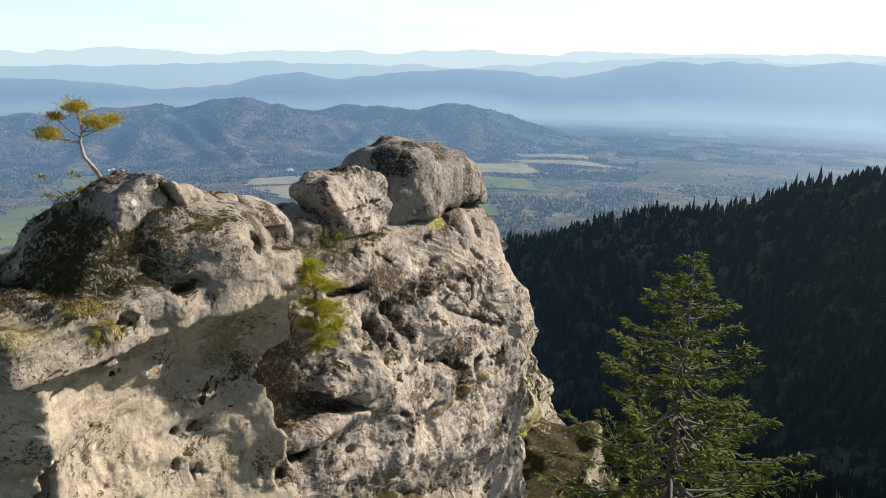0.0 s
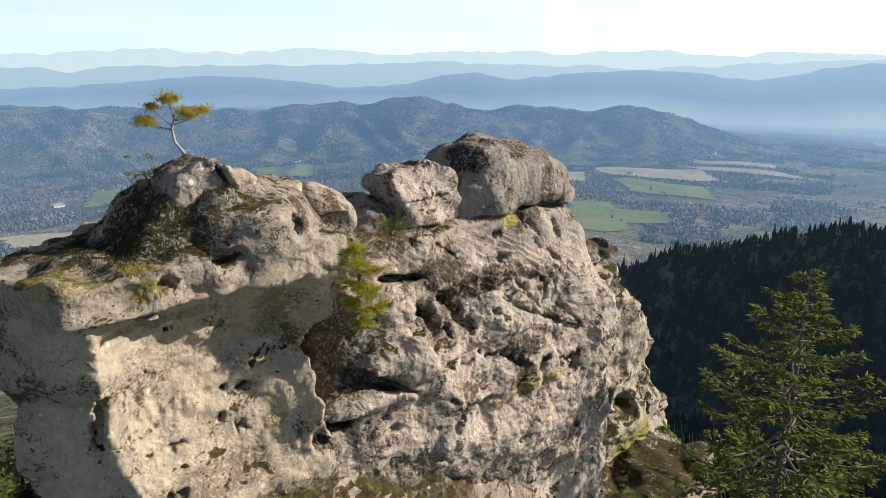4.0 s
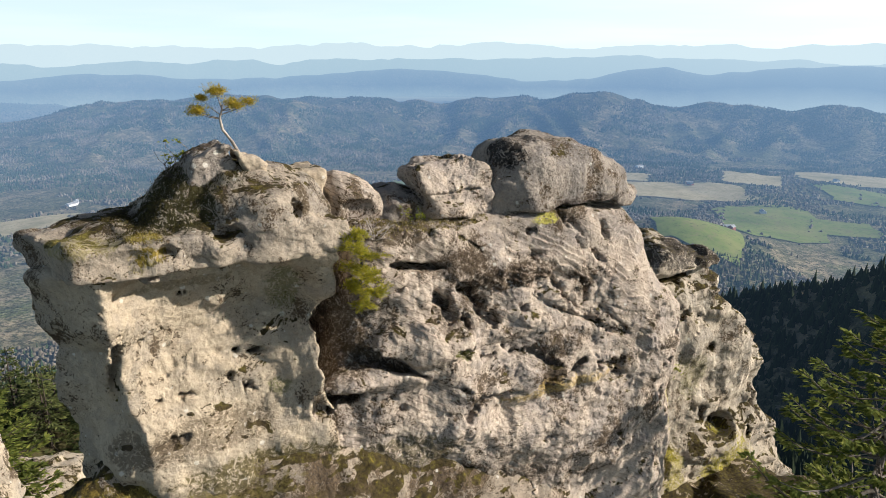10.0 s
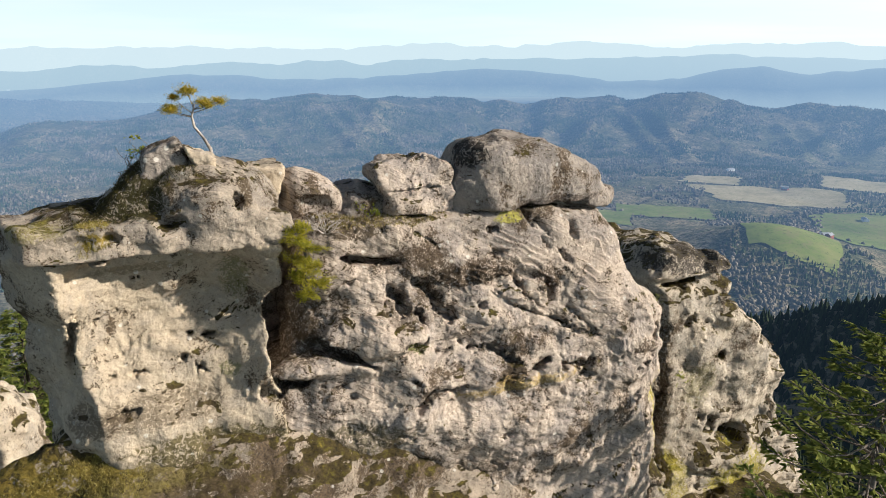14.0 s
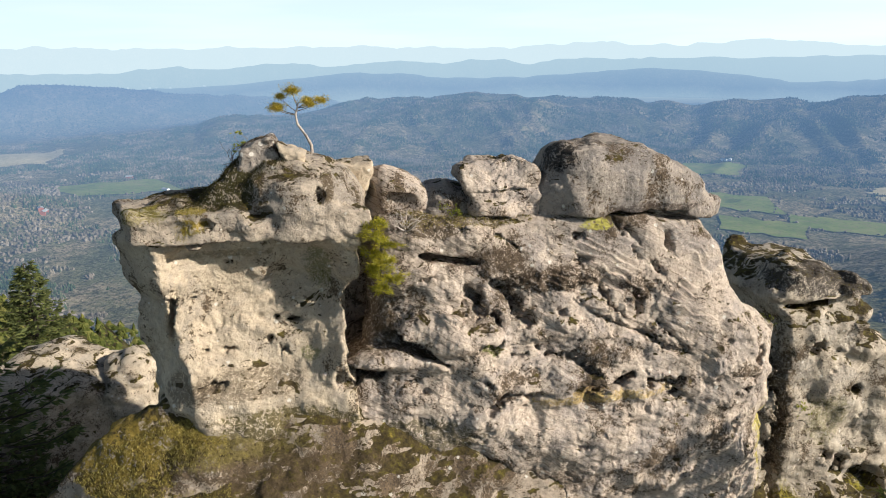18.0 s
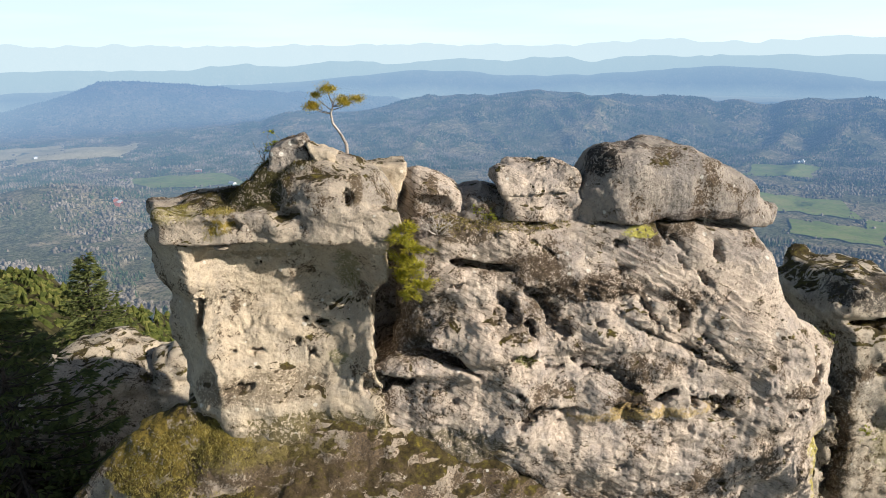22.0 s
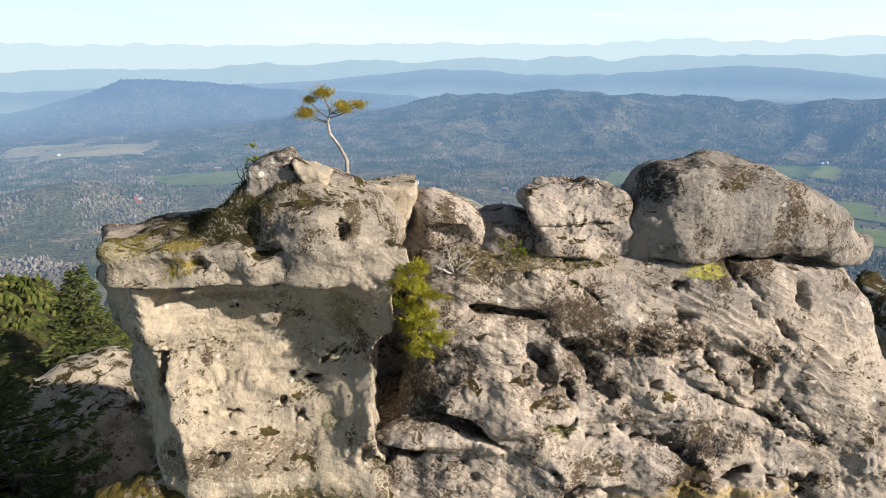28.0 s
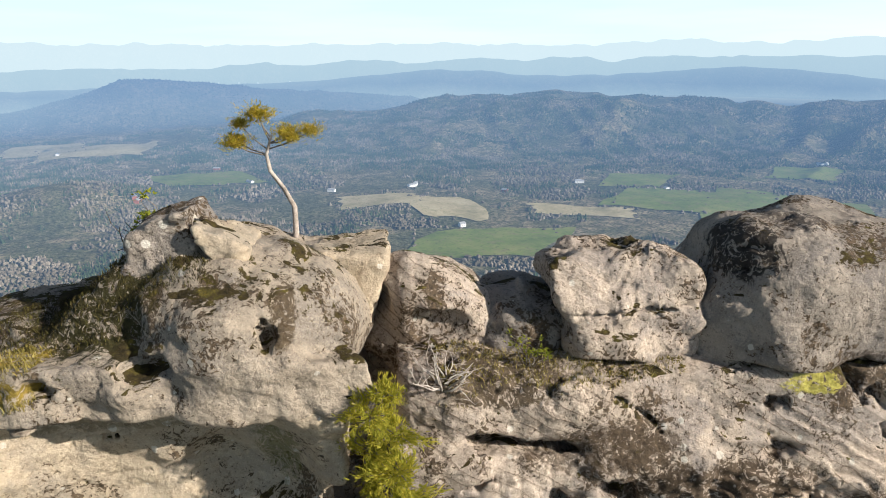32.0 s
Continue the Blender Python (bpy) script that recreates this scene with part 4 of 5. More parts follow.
rock("humped_rock", (5.0, 1.0, 5.0), (7.9, 3.8, 7.6), 0.044, hump_shape, ROCK, "low humped sandstone rock with a dark hollow under its brow", "boulder", 0.55, 77, fine=(3.0, 5.5), pitted=0.5)
rock("saddle_rock", (6.2, 1.2, 5.0), (8.8, 3.8, 7.0), 0.045, lambda p: ell(p, (7.45, 2.5, 5.85), (1.1, 0.9, 0.72)), ROCK_DARK, "dark low rock in the gap between the boulders", "boulder", 0.9, 83)


def pillar_shape(p):
    u, v, z = p
    end = steps(z, [-18, -12.7, -9.2, -8.1, -6.3, -5.6, -3.5, -2.0, -0.3, 0.2, 1.5, 2.4], [32.0, 31.7, 29.6, 29.0, 27.4, 27.6, 27.9, 26.0, 24.4, 24.3, 23.6, 23.4])
    start = steps(z, [-18, -6, -2, -0.2, 0.4, 0.9, 1.5, 2.3], [19.0, 19.4, 19.9, 20.4, 20.6, 20.1, 20.2, 21.2])
    front = steps(z, [-18, -8, -6.8, -6, -2, 0, 1.0, 1.2, 2.3], [2.0, 3.3, 3.2, 4.1, 4.0, 4.3, 5.0, 4.6, 5.0]) + 0.05 * np.maximum(u - 24, 0) ** 1.5
    d = smax(smax(start - u, u - end, 0.4), smax(front - v, v - 9.0, 0.4), 0.7)
    return smax(d, z - 1.85 + 0.12 * np.maximum(u - 22.0, 0) + 0.5 * np.maximum(21.0 - u, 0), 0.2)


rock("rock_pillar", (16.6, 1.0, -17.0), (33.5, 9.8, 3.2), 0.11, pillar_shape, ROCK_PILLAR, "weathered sandstone pillar with a dark crumbling cap and yellow lichen", "rock pillar", 1.05, 91,
     [(20.4, 4.3, -0.6, 0.2, 1.6, 1.2), (20.3, 4.2, -3.2, 0.24, 1.6, 1.7), (20.45, 4.0, -6.2, 0.3, 1.6, 1.8), (22.3, 4.6, 1.0, 0.5, 0.8, 0.2), (23.1, 4.1, -5.5, 0.5, 0.9, 0.35), (24.0, 4.4, -0.1, 0.5, 0.7, 0.22), (21.8, 4.3, -0.5, 0.35, 0.6, 0.3), (23.0, 4.1, -2.2, 0.16, 0.5, 0.14), (23.6, 4.1, -2.5, 0.28, 0.5, 0.16), (24.5, 4.2, -6.2, 1.2, 1.1, 0.5), (26.0, 4.2, -7.0, 0.6, 0.9, 0.3), (22.6, 4.1, -5.0, 0.2, 0.5, 0.2), (21.4, 4.6, 0.9, 0.9, 1.0, 0.2), (26.9, 4.8, -6.2, 0.1, 1.5, 1.1)], (0.25, 0.6, 0.1), fine=(6.3, -10.5), pitted=0.8, grain=1.3)


# ---- the country below ----
def smooth(x):
    x = np.clip(x, 0, 1)
    return x * x * (3 - 2 * x)


AZ_NOISE = np.random.default_rng(9).uniform(-1, 1, 4096)


def wave(a, cell, shift):
    f = np.asarray(a, float) / cell + shift
    i = np.floor(f).astype(int)
    t = f - i
    t = t * t * (3 - 2 * t)
    return AZ_NOISE[i % 4096] * (1 - t) + AZ_NOISE[(i + 1) % 4096] * t


def plane_noise(x, y, cell, shift=0.0):
    pts = np.stack([np.ravel(x), np.ravel(y), np.full(np.size(x), 3.3)], 1)
    return point_noise(pts, cell, shift).reshape(np.shape(x))


VALLEY = -350.0


def crest(az, r0, angles, elevations):
    return 10 + r0 * np.tan(np.radians(np.interp(az, angles, elevations)))


def height(az, r):
    """Ground level by bearing (degrees to the left of +y) and distance."""
    az, r = np.broadcast_arrays(np.asarray(az, float), np.asarray(r, float))
    x, y = -r * np.sin(np.radians(az)), r * np.cos(np.radians(az))
    knoll = np.interp(az, [-70, 30, 50, 62, 72, 80, 95, 140], [-18, -24, -33, -27, -13, -7.5, -6.4, -9])
    reach = np.interp(az, [-70, 30, 45, 55, 65, 75, 110, 150], [16, 30, 70, 85, 70, 52, 60, 40])
    fall = smooth((r - reach) / 800.0)
    h = knoll + (VALLEY - knoll) * np.maximum(fall, np.clip((r - reach) / 900.0, 0, 1) ** 0.75)
    h = h + plane_noise(x, y, 9.0) * 0.8 * (r < 200) + plane_noise(x, y, 420.0, 3.1) * 12 * smooth((r - 500) / 500) + plane_noise(x, y, 130.0, 1.7) * 5 * smooth((r - 300) / 500)
    # the shaded ridge
    c1 = crest(az, 430.0, [-180, -60, -45, -33, -24, -15, -4, 2, 10, 14], [-4, -4, -5.0, -7.9, -11.6, -13.4, -16.3, -18.6, -21.5, -40])
    r1 = c1 - np.abs(r - 430.0) * np.where(r < 430, 0.62, 0.5) + wave(az, 3.0, 2) * 4
    h = np.where((az < 14) & (az > -110), np.maximum(h, r1), h)
    # low wooded rise in the valley
    rise = VALLEY + 60 * np.exp(-((az - 9) / 7.0) ** 2 - ((r - 1250) / 160.0) ** 2) + 55 * np.exp(-((az - 84) / 6.0) ** 2 - ((r - 1750) / 170.0) ** 2)
    h = np.maximum(h, rise)
    # the long wooded hill
    c2 = crest(az, 3000.0, [-180, -40, -20, -12, -8, -5.5, -2, 5, 9, 13, 22.6, 25.8, 28, 32, 34.2, 36, 38.7, 41, 44, 48, 53, 58, 64, 72, 80, 180], [-7.2, -7.2, -7.2, -6.9, -6.2, -5.4, -4.6, -4.45, -4.13, -4.0, -4.0, -4.3, -4.7, -4.75, -4.55, -4.35, -4.15, -3.95, -3.75, -3.7, -4.25, -4.95, -5.4, -6.4, -7, -7])
    c2 = c2 + wave(az, 2.2, 7) * 10 + wave(az, 0.8, 3) * 5
    spur = plane_noise(x, y, 520.0, 7.7) * 240 + plane_noise(x, y, 230.0, 2.2) * 90
    t2 = 1 - np.abs(r - 3000.0) / np.where(r < 3000, 850.0 + spur, 700.0)
    gully = np.abs(wave(az + r * 0.006, 3.4, 31)) * 0.6 + np.abs(wave(az - r * 0.008, 1.9, 44)) * 0.4
    t2 = t2 - (0.22 * gully - 0.05) * smooth((3050 - r) / 500.0) * (t2 < 0.97)
    h = np.maximum(h, VALLEY + (c2 - VALLEY) * smooth(t2) * (0.94 + 0.2 * plane_noise(x, y, 240.0, 5.5) + 0.1 * plane_noise(x, y, 90.0, 1.5)))
    # the pale plain behind it
    h = np.maximum(h, VALLEY + 72 * smooth((az - 16) / 5.0) * smooth((44 - az) / 5.0) * smooth((r - 3330) / 150.0) * smooth((4150 - r) / 120.0))
    # the hill past the town
    c3 = crest(az, 3700.0, [-180, 40, 55, 67, 71, 75.4, 79.2, 81.2, 84.5, 86.6, 180], [-8, -8, -4.6, -3.6, -3.3, -2.8, -2.6, -3.4, -4.25, -4.7, -6]) + wave(az, 1.2, 12) * 8
    h = np.maximum(h, VALLEY + (c3 - VALLEY) * smooth(1 - np.abs(r - 3700.0) / 480.0))
    c4 = crest(az, 4250.0, [-180, -40, -31.6, -29.5, -26, -22, -20, -17, -9.8, -4, 0, 3.7, 8.2, 11.3, 14, 17, 22.5, 25, 28, 32, 34, 38.7, 44, 48, 50, 53, 57, 60, 65, 69.5, 180], [-1.2, -1.0, -0.88, -0.68, -1.05, -0.62, -0.93, -0.64, -2.1, -1.45, -1.48, -1.8, -2.2, -1.75, -2.0, -2.7, -2.9, -2.55, -2.25, -2.0, -2.1, -2.5, -2.75, -2.75, -2.5, -2.3, -2.25, -2.6, -3.0, -3.2, -3.4])
    c4 = c4 + wave(az, 1.1, 50) * 7
    h = np.maximum(h, VALLEY + (c4 - VALLEY) * smooth(1 - np.abs(r - 4250.0) / 330.0))
    c5 = crest(az, 4560.0, [-180, -33, -20, -8, 4, 14, 26, 40, 60, 90, 180], [-1.0, -0.7, -0.4, -0.9, -1.3, -1.0, -1.2, -1.4, -1.6, -1.9, -2]) + wave(az, 2.3, 70) * 20 + wave(az, 0.7, 71) * 6
    h = np.maximum(h, VALLEY + (c5 - VALLEY) * smooth(1 - np.abs(r - 4560.0) / 200.0))
    c6 = 10 + 4850 * np.tan(np.radians(-0.2 + 0.24 * wave(az, 3.6, 90) + 0.16 * wave(az, 1.3, 95) + 0.06 * wave(az, 0.5, 97)))
    return np.maximum(h, np.where(r > 4700, VALLEY + (c6 - VALLEY) * smooth((r - 4700) / 150.0), VALLEY))


def to_xy(az, r):
    return -np.asarray(r) * np.sin(np.radians(az)), np.asarray(r) * np.cos(np.radians(az))


bearings = np.concatenate([np.arange(-180, -48, 3.0), np.arange(-48, 104, 0.33), np.arange(104, 180, 3.0)])
reaches = np.concatenate([[0.01], np.geomspace(1.5, 380, 60), np.arange(392, 470, 6), np.geomspace(490, 2100, 60), np.arange(2125, 3300, 28), np.arange(3330, 4860, 20)])
AZ, RR = np.meshgrid(bearings, reaches, indexing="ij")
HH = height(AZ, RR)
gx, gy = to_xy(AZ, RR)
na, nr = AZ.shape
ids = np.arange(na * nr).reshape(na, nr)
nxt = np.roll(ids, -1, axis=0)
quads = np.stack([ids[:, :-1], ids[:, 1:], nxt[:, 1:], nxt[:, :-1]], -1).reshape(-1, 4)[:, ::-1]
ground = link_mesh("ground", np.stack([gx, gy, HH], -1).reshape(-1, 3), quads, LAND)
tagged(ground, "wooded valley floor and blue hazy hills reaching the horizon", "landscape", kind="structure")


def scatter(name, az, r, tall, wide, sides, tiers, material, label, seed, sink=1.0, rings=None):
    """Many small trees as one mesh: stacked cones, or rounded crowns by rings of (height, radius)."""
    rng = np.random.default_rng(seed)
    x, y = to_xy(az, r)
    z = height(az, r) - sink
    n = len(az)
    around = np.arange(sides) * 2 * np.pi / sides
    verts, faces = [], []
    base = 0
    layers = rings or [((k / tiers * 0.85 + 0.03, 1 - 0.8 * k / tiers),) for k in range(tiers)]
    groups = [rings] if rings else layers
    for k, group in enumerate(groups):
        top = 1.0 if rings else min(1.0, (k + 1.7) / tiers)
        turn = rng.uniform(0, 6.28, n)[:, None]
        cols = []
        for low, fat in group:
            wob = rng.uniform(0.7, 1.3, (n, sides))
            px = x[:, None] + np.cos(around + turn) * (wide * fat)[:, None] * wob
            py = y[:, None] + np.sin(around + turn) * (wide * fat)[:, None] * wob
            pz = (z + tall * low)[:, None] + rng.uniform(-0.06, 0.06, (n, sides)) * tall[:, None]
            cols.append(np.stack([px, py, pz], -1))
        m = len(group) * sides + 1
        v = np.concatenate(cols + [np.stack([x, y, z + tall * top], 1)[:, None]], 1)
        i = base + np.arange(n)[:, None, None] * m
        s = np.arange(sides)
        tris = []
        for g in range(len(group) - 1):
            a, b, c, d = g * sides + s, g * sides + (s + 1) % sides, (g + 1) * sides + (s + 1) % sides, (g + 1) * sides + s
            tris += [np.stack([a, b, c], -1), np.stack([a, c, d], -1)]
        last = (len(group) - 1) * sides
        tris.append(np.stack([last + s, last + (s + 1) % sides, np.full(sides, m - 1)], -1))
        verts.append(v.reshape(-1, 3))
        faces.append((np.concatenate(tris)[None] + i).reshape(-1, 3))
        base += n * m
    ob = link_mesh(name, np.concatenate(verts), np.concatenate(faces), material, bool(rings))
    return tagged(ob, label, "trees", kind="stuff")


# fields: bearing, distance, half width, half depth
GREEN_FIELDS = [
    (-5.4, 1902, 69, 59), (-2.6, 1568, 58, 55), (31.2, 1652, 60, 164), (26.9, 2115, 85, 78), (-4.2, 1910, 118, 88), (7.5, 1249, 78, 86),
    (2.3, 1537, 91, 133), (17.0, 1558, 103, 55), (25.1, 1700, 96, 80), (22.6, 1480, 80, 60), (74.0, 1970, 130, 95), (38.9, 1889, 82, 87),
    (33.4, 1655, 196, 113), (51.0, 1238, 127, 93), (87.2, 1917, 33, 71)]
TAN_FIELDS = [
    (-9.2, 2420, 120, 34), (-10.2, 2290, 150, 40), (13.8, 1976, 70, 44), (-20.1, 3332, 130, 92), (4.1, 2028, 74, 80), (-3.2, 2158, 165, 100),
    (9.3, 1824, 154, 100), (81.5, 2640, 170, 150), (54.4, 1496, 78, 100), (84.8, 2776, 120, 150), (31.0, 3740, 420, 170), (24.0, 3700, 130, 150), (60.0, 1560, 90, 60), (43.0, 1500, 110, 40)]


def in_field(az, r):
    hit = np.zeros(np.shape(az), bool)
    for fa, fr, fw, fd in GREEN_FIELDS + TAN_FIELDS:
        s = np.radians(np.asarray(az) - fa) * fr
        hit |= (np.abs(s) < fw * 1.02) & (np.abs(np.asarray(r) - fr) < fd * 1.02)
    return hit


def field(fa, fr, fw, fd, material, label, seed):
    rnd = np.random.default_rng(seed)
    nu, nv = 22, 14
    s, t = np.meshgrid(np.linspace(-1, 1, nu), np.linspace(-1, 1, nv), indexing="ij")
    skew = rnd.uniform(-0.35, 0.35)
    a = fa + np.degrees((s + skew * t) * fw * (1 + 0.12 * wave(t * 3, 1.0, seed)) / fr)
    r = fr + t * fd * (1 + 0.15 * wave(s * 3, 1.0, seed + 9)) + s * fd * rnd.uniform(-0.3, 0.3)
    x, y = to_xy(a, r)
    ids = np.arange(nu * nv).reshape(nu, nv)
    q = np.stack([ids[:-1, :-1], ids[1:, :-1], ids[1:, 1:], ids[:-1, 1:]], -1).reshape(-1, 4)
    ob = link_mesh("field", np.stack([x, y, height(a, r) + 2.2], -1).reshape(-1, 3), q, material)
    return tagged(ob, label, "field", "valley fields", "structure")


for k, row in enumerate(GREEN_FIELDS):
    field(*row, PASTURE, "green winter pasture on the valley floor", 100 + k)
for k, row in enumerate(TAN_FIELDS):
    field(*row, STUBBLE, "pale tan stubble field on the valley floor", 200 + k)

rng = np.random.default_rng(77)
# long wooded hill
n = 115000
az = rng.uniform(-44, 92, n)
r = rng.uniform(2000, 3060, n)
dense = plane_noise(*to_xy(az, r), 120.0, 9.0) + plane_noise(*to_xy(az, r), 45.0, 2.0) * 0.6
keep = (dense > -0.3) & ~in_field(az, r) & ((az > -16) | (r > 2500))
az, r = az[keep], r[keep]
scatter("far_woods", az, r, rng.uniform(4, 9, len(az)), rng.uniform(2.4, 4.4, len(az)), 4, 1, FAR_TREE, "mixed conifer and bare woods on the long far hill", 1)
n = 70000
az = rng.uniform(-30, 95, n)
r = 800 * np.exp(rng.uniform(0, np.log(2250 / 800), n))
dense = plane_noise(*to_xy(az, r), 150.0, 4.0) + plane_noise(*to_xy(az, r), 40.0, 8.0) * 0.5
dense = dense + 0.8 * np.exp(-((az - 83) / 10.0) ** 2 - ((r - 1400) / 600) ** 2)
kind = 0.35 * np.exp(-((az - 79) / 10.0) ** 2) + plane_noise(*to_xy(az, r), 90.0, 6.0) + rng.uniform(-0.35, 0.35, n)
keep = (dense > -0.04) & ~in_field(az, r)
ROUND = [(0.15, 0.8), (0.65, 0.95)]
for pick, stuff, name, label in ((kind > 0.08, FAR_TREE, "valley_conifers", "dark conifer stands on the valley floor"), (kind <= 0.08, BARE_TREE, "valley_woods", "bare grey winter woods on the valley floor")):
    ka, kr = az[keep & pick], r[keep & pick]
    if name == "valley_conifers":
        scatter(name, ka, kr, rng.uniform(5, 11, len(ka)), rng.uniform(1.8, 3.4, len(ka)), 5, 1, stuff, label, 2)
    else:
        scatter(name, ka, kr, rng.uniform(4, 9, len(ka)), rng.uniform(2.2, 4.6, len(ka)), 4, 1, stuff, label, 5, 1.0, ROUND)
# hedgerows along the fields
ha, hr = [], []
for fa, fr, fw, fd in GREEN_FIELDS + TAN_FIELDS:
    m = int((fw + fd) / 4)
    side = rng.integers(0, 4, m)
    t = rng.uniform(-1, 1, m)
    s = np.where(side < 2, np.where(side == 0, -1.04, 1.04), t)
    q = np.where(side < 2, t, np.where(side == 2, -1.06, 1.06))
    on = plane_noise(s * fw + fa * 40, q * fd + fr, 30.0) > -0.1
    ha.append((fa + np.degrees(s * fw / fr) + rng.normal(0, 0.1, m))[on])
    hr.append((fr + q * fd + rng.normal(0, 4, m))[on])
ha, hr = np.concatenate(ha), np.concatenate(hr)
scatter("hedgerow", ha, hr, rng.uniform(3, 8, len(ha)), rng.uniform(2, 4.2, len(ha)), 6, 1, BARE_TREE, "hedgerow trees lining the valley fields", 8, 1.0, ROUND)
n = 3500
az, r = rng.uniform(55, 95, n), rng.uniform(3240, 3720, n)
scatter("far_woods", az, r, rng.uniform(4, 8, n), rng.uniform(3, 6, n), 4, 1, FAR_TREE, "hazy woods on the hill past the town", 6)
# the shaded ridge
n = 12500
az = rng.uniform(-60, 13, n)
r = rng.uniform(170, 475, n)
scatter("ridge_woods", az, r, rng.uniform(4.5, 9, n) * rng.choice((1, 1, 1, 1, 1, 1, 1.5), n), rng.uniform(1.5, 2.7, n), 5, 2, SHADED_RIDGE_TREE, "conifers covering the shaded ridge, the shade put into their colour", 3)
# sunlit woods on the near flank
n = 1700
az = rng.uniform(36, 67, n)
r = rng.uniform(80, 230, n)
keep = (r > np.interp(az, [38, 60, 72, 80, 112], [40, 44, 52, 58, 58]))
az, r = az[keep], r[keep]
scatter("slope_woods", az, r, rng.uniform(3.5, 8.5, len(az)), rng.uniform(1.3, 2.3, len(az)), 7, 6, HILL_TREE, "sunlit green conifers on the near slope", 4, 0.4)


# mixed woods where the near slope runs out into the valley
n = 9000
az, r = rng.uniform(58, 96, n), 330 * np.exp(rng.uniform(0, np.log(900 / 330), n))
keep = plane_noise(*to_xy(az, r), 70.0, 2.0) > -0.35
az, r = az[keep], r[keep]
half = rng.random(len(az)) < 0.55
scatter("valley_conifers", az[half], r[half], rng.uniform(5, 12, half.sum()), rng.uniform(1.3, 2.6, half.sum()), 5, 3, FAR_TREE, "conifers at the foot of the near slope", 15)
scatter("valley_woods", az[~half], r[~half], rng.uniform(3, 7, (~half).sum()), rng.uniform(1.5, 3.0, (~half).sum()), 6, 1, BARE_TREE, "bare winter woods at the foot of the near slope", 16, 1.0, ROUND)


# ---- trees near the camera ----
def tube(path, radii, sides=7):
    verts, faces = [], []
    for k, (c, rad) in enumerate(zip(path, radii)):
        c = Vector(c)
        ahead = Vector(path[min(k + 1, len(path) - 1)]) - Vector(path[max(k - 1, 0)])
        side = ahead.cross(Vector((0.31, 0.2, 0.93) if abs(ahead.normalized().z) < 0.9 else (1, 0.1, 0))).normalized()
        up = side.cross(ahead).normalized()
        for s in range(sides):
            a = 2 * math.pi * s / sides
            verts.append(c + rad * (math.cos(a) * side + math.sin(a) * up))
    for k in range(len(path) - 1):
        for s in range(sides):
            a, b = k * sides + s, k * sides + (s + 1) % sides
            faces.append((a, b, b + sides, a + sides))
    return verts, faces


def join(pieces):
    verts, faces = [], []
    for v, f in pieces:
        o = len(verts)
        verts += [tuple(p) for p in v]
        faces += [tuple(i + o for i in q) for q in f]
    return verts, faces


def spray(verts, faces, base, way, length, width, rnd):
    """A flat twig of needles: a few narrow leaf-shaped blades round a stem."""
    way = way.normalized()
    side = way.cross(Vector((0, 0, 1)))
    side = side.normalized() if side.length > 1e-3 else Vector((1, 0, 0))
    for _ in range(3):
        d = (way + side * rnd.uniform(-0.75, 0.75) + Vector((0, 0, rnd.uniform(-0.35, 0.35)))).normalized()
        w = d.cross(Vector((rnd.uniform(-0.6, 0.6), rnd.uniform(-0.6, 0.6), 1))).normalized() * width
        b = base + way * length * rnd.uniform(0, 0.5)
        m = b + d * length * 0.45
        o = len(verts)
        verts += [tuple(b), tuple(m + w), tuple(b + d * length), tuple(m - w)]
        faces.append((o, o + 1, o + 2, o + 3))


def conifer(name, base, tall, wide, seed, needle, bark, label, rows=46, per=7, dens=1.0, blade=0.3, low=0.12, ragged=0.25, category="tree"):
    rnd = random.Random(seed)
    tree = tagged(new(name), label, category)
    tree.location = base
    lean = Vector((rnd.uniform(-0.02, 0.02), rnd.uniform(-0.02, 0.02), 1))
    path = [lean * tall * k / 12 + Vector((rnd.uniform(-1, 1), rnd.uniform(-1, 1), 0)) * 0.012 * tall / 12 for k in range(13)]
    v, f = tube(path, [tall * 0.016 * (1 - k / 12.6) + 0.012 for k in range(13)], 9)
    part("trunk", v, f, bark, tree)
    limbs, nv, nf = [], [], []
    for k in range(rows):
        t = low + (1 - low) * k / rows
        for j in range(per):
            if rnd.random() < 0.12:
                continue
            a = 2 * math.pi * (j / per) + rnd.uniform(-0.5, 0.5) + k * 1.3
            reach = wide * (1 - t) ** 0.85 * rnd.uniform(1 - ragged * 2, 1 + ragged * 0.4) + 0.12
            droop = -0.12 - 0.35 * (1 - t)
            out = Vector((math.cos(a), math.sin(a), 0))
            z0 = t * tall + rnd.uniform(-0.5, 0.5) * tall / rows
            pts = []
            for s in range(5):
                q = s / 4
                pts.append(out * reach * q + Vector((0, 0, z0 + droop * reach * q + 0.34 * reach * q * q * q)))
            limbs.append(tube(pts, [0.004 + 0.018 * reach * (1 - s / 4.4) for s in range(5)], 4))
            count = int((4 + reach * 9) * dens)
            for s in range(count):
                q = rnd.uniform(0.12, 1.0) ** 0.5
                i = min(3, int(q * 4))
                p = pts[i].lerp(pts[i + 1], q * 4 - i)
                side = Vector((-out.y, out.x, 0)) * rnd.choice((-1, 1))
                way = out * rnd.uniform(0.5, 1.1) + side * rnd.uniform(0.1, 1.0) + Vector((0, 0, rnd.uniform(-0.35, 0.2)))
                off = side * rnd.uniform(0, 0.22) * reach * (1.1 - q)
                spray(nv, nf, p + off, way, blade * rnd.uniform(0.7, 1.3), blade * 0.17, rnd)
    v, f = join(limbs)
    tagged(part("branchwork", v, f, bark, tree), kind="stuff")
    part("crown", nv, nf, needle, tree)
    return tree


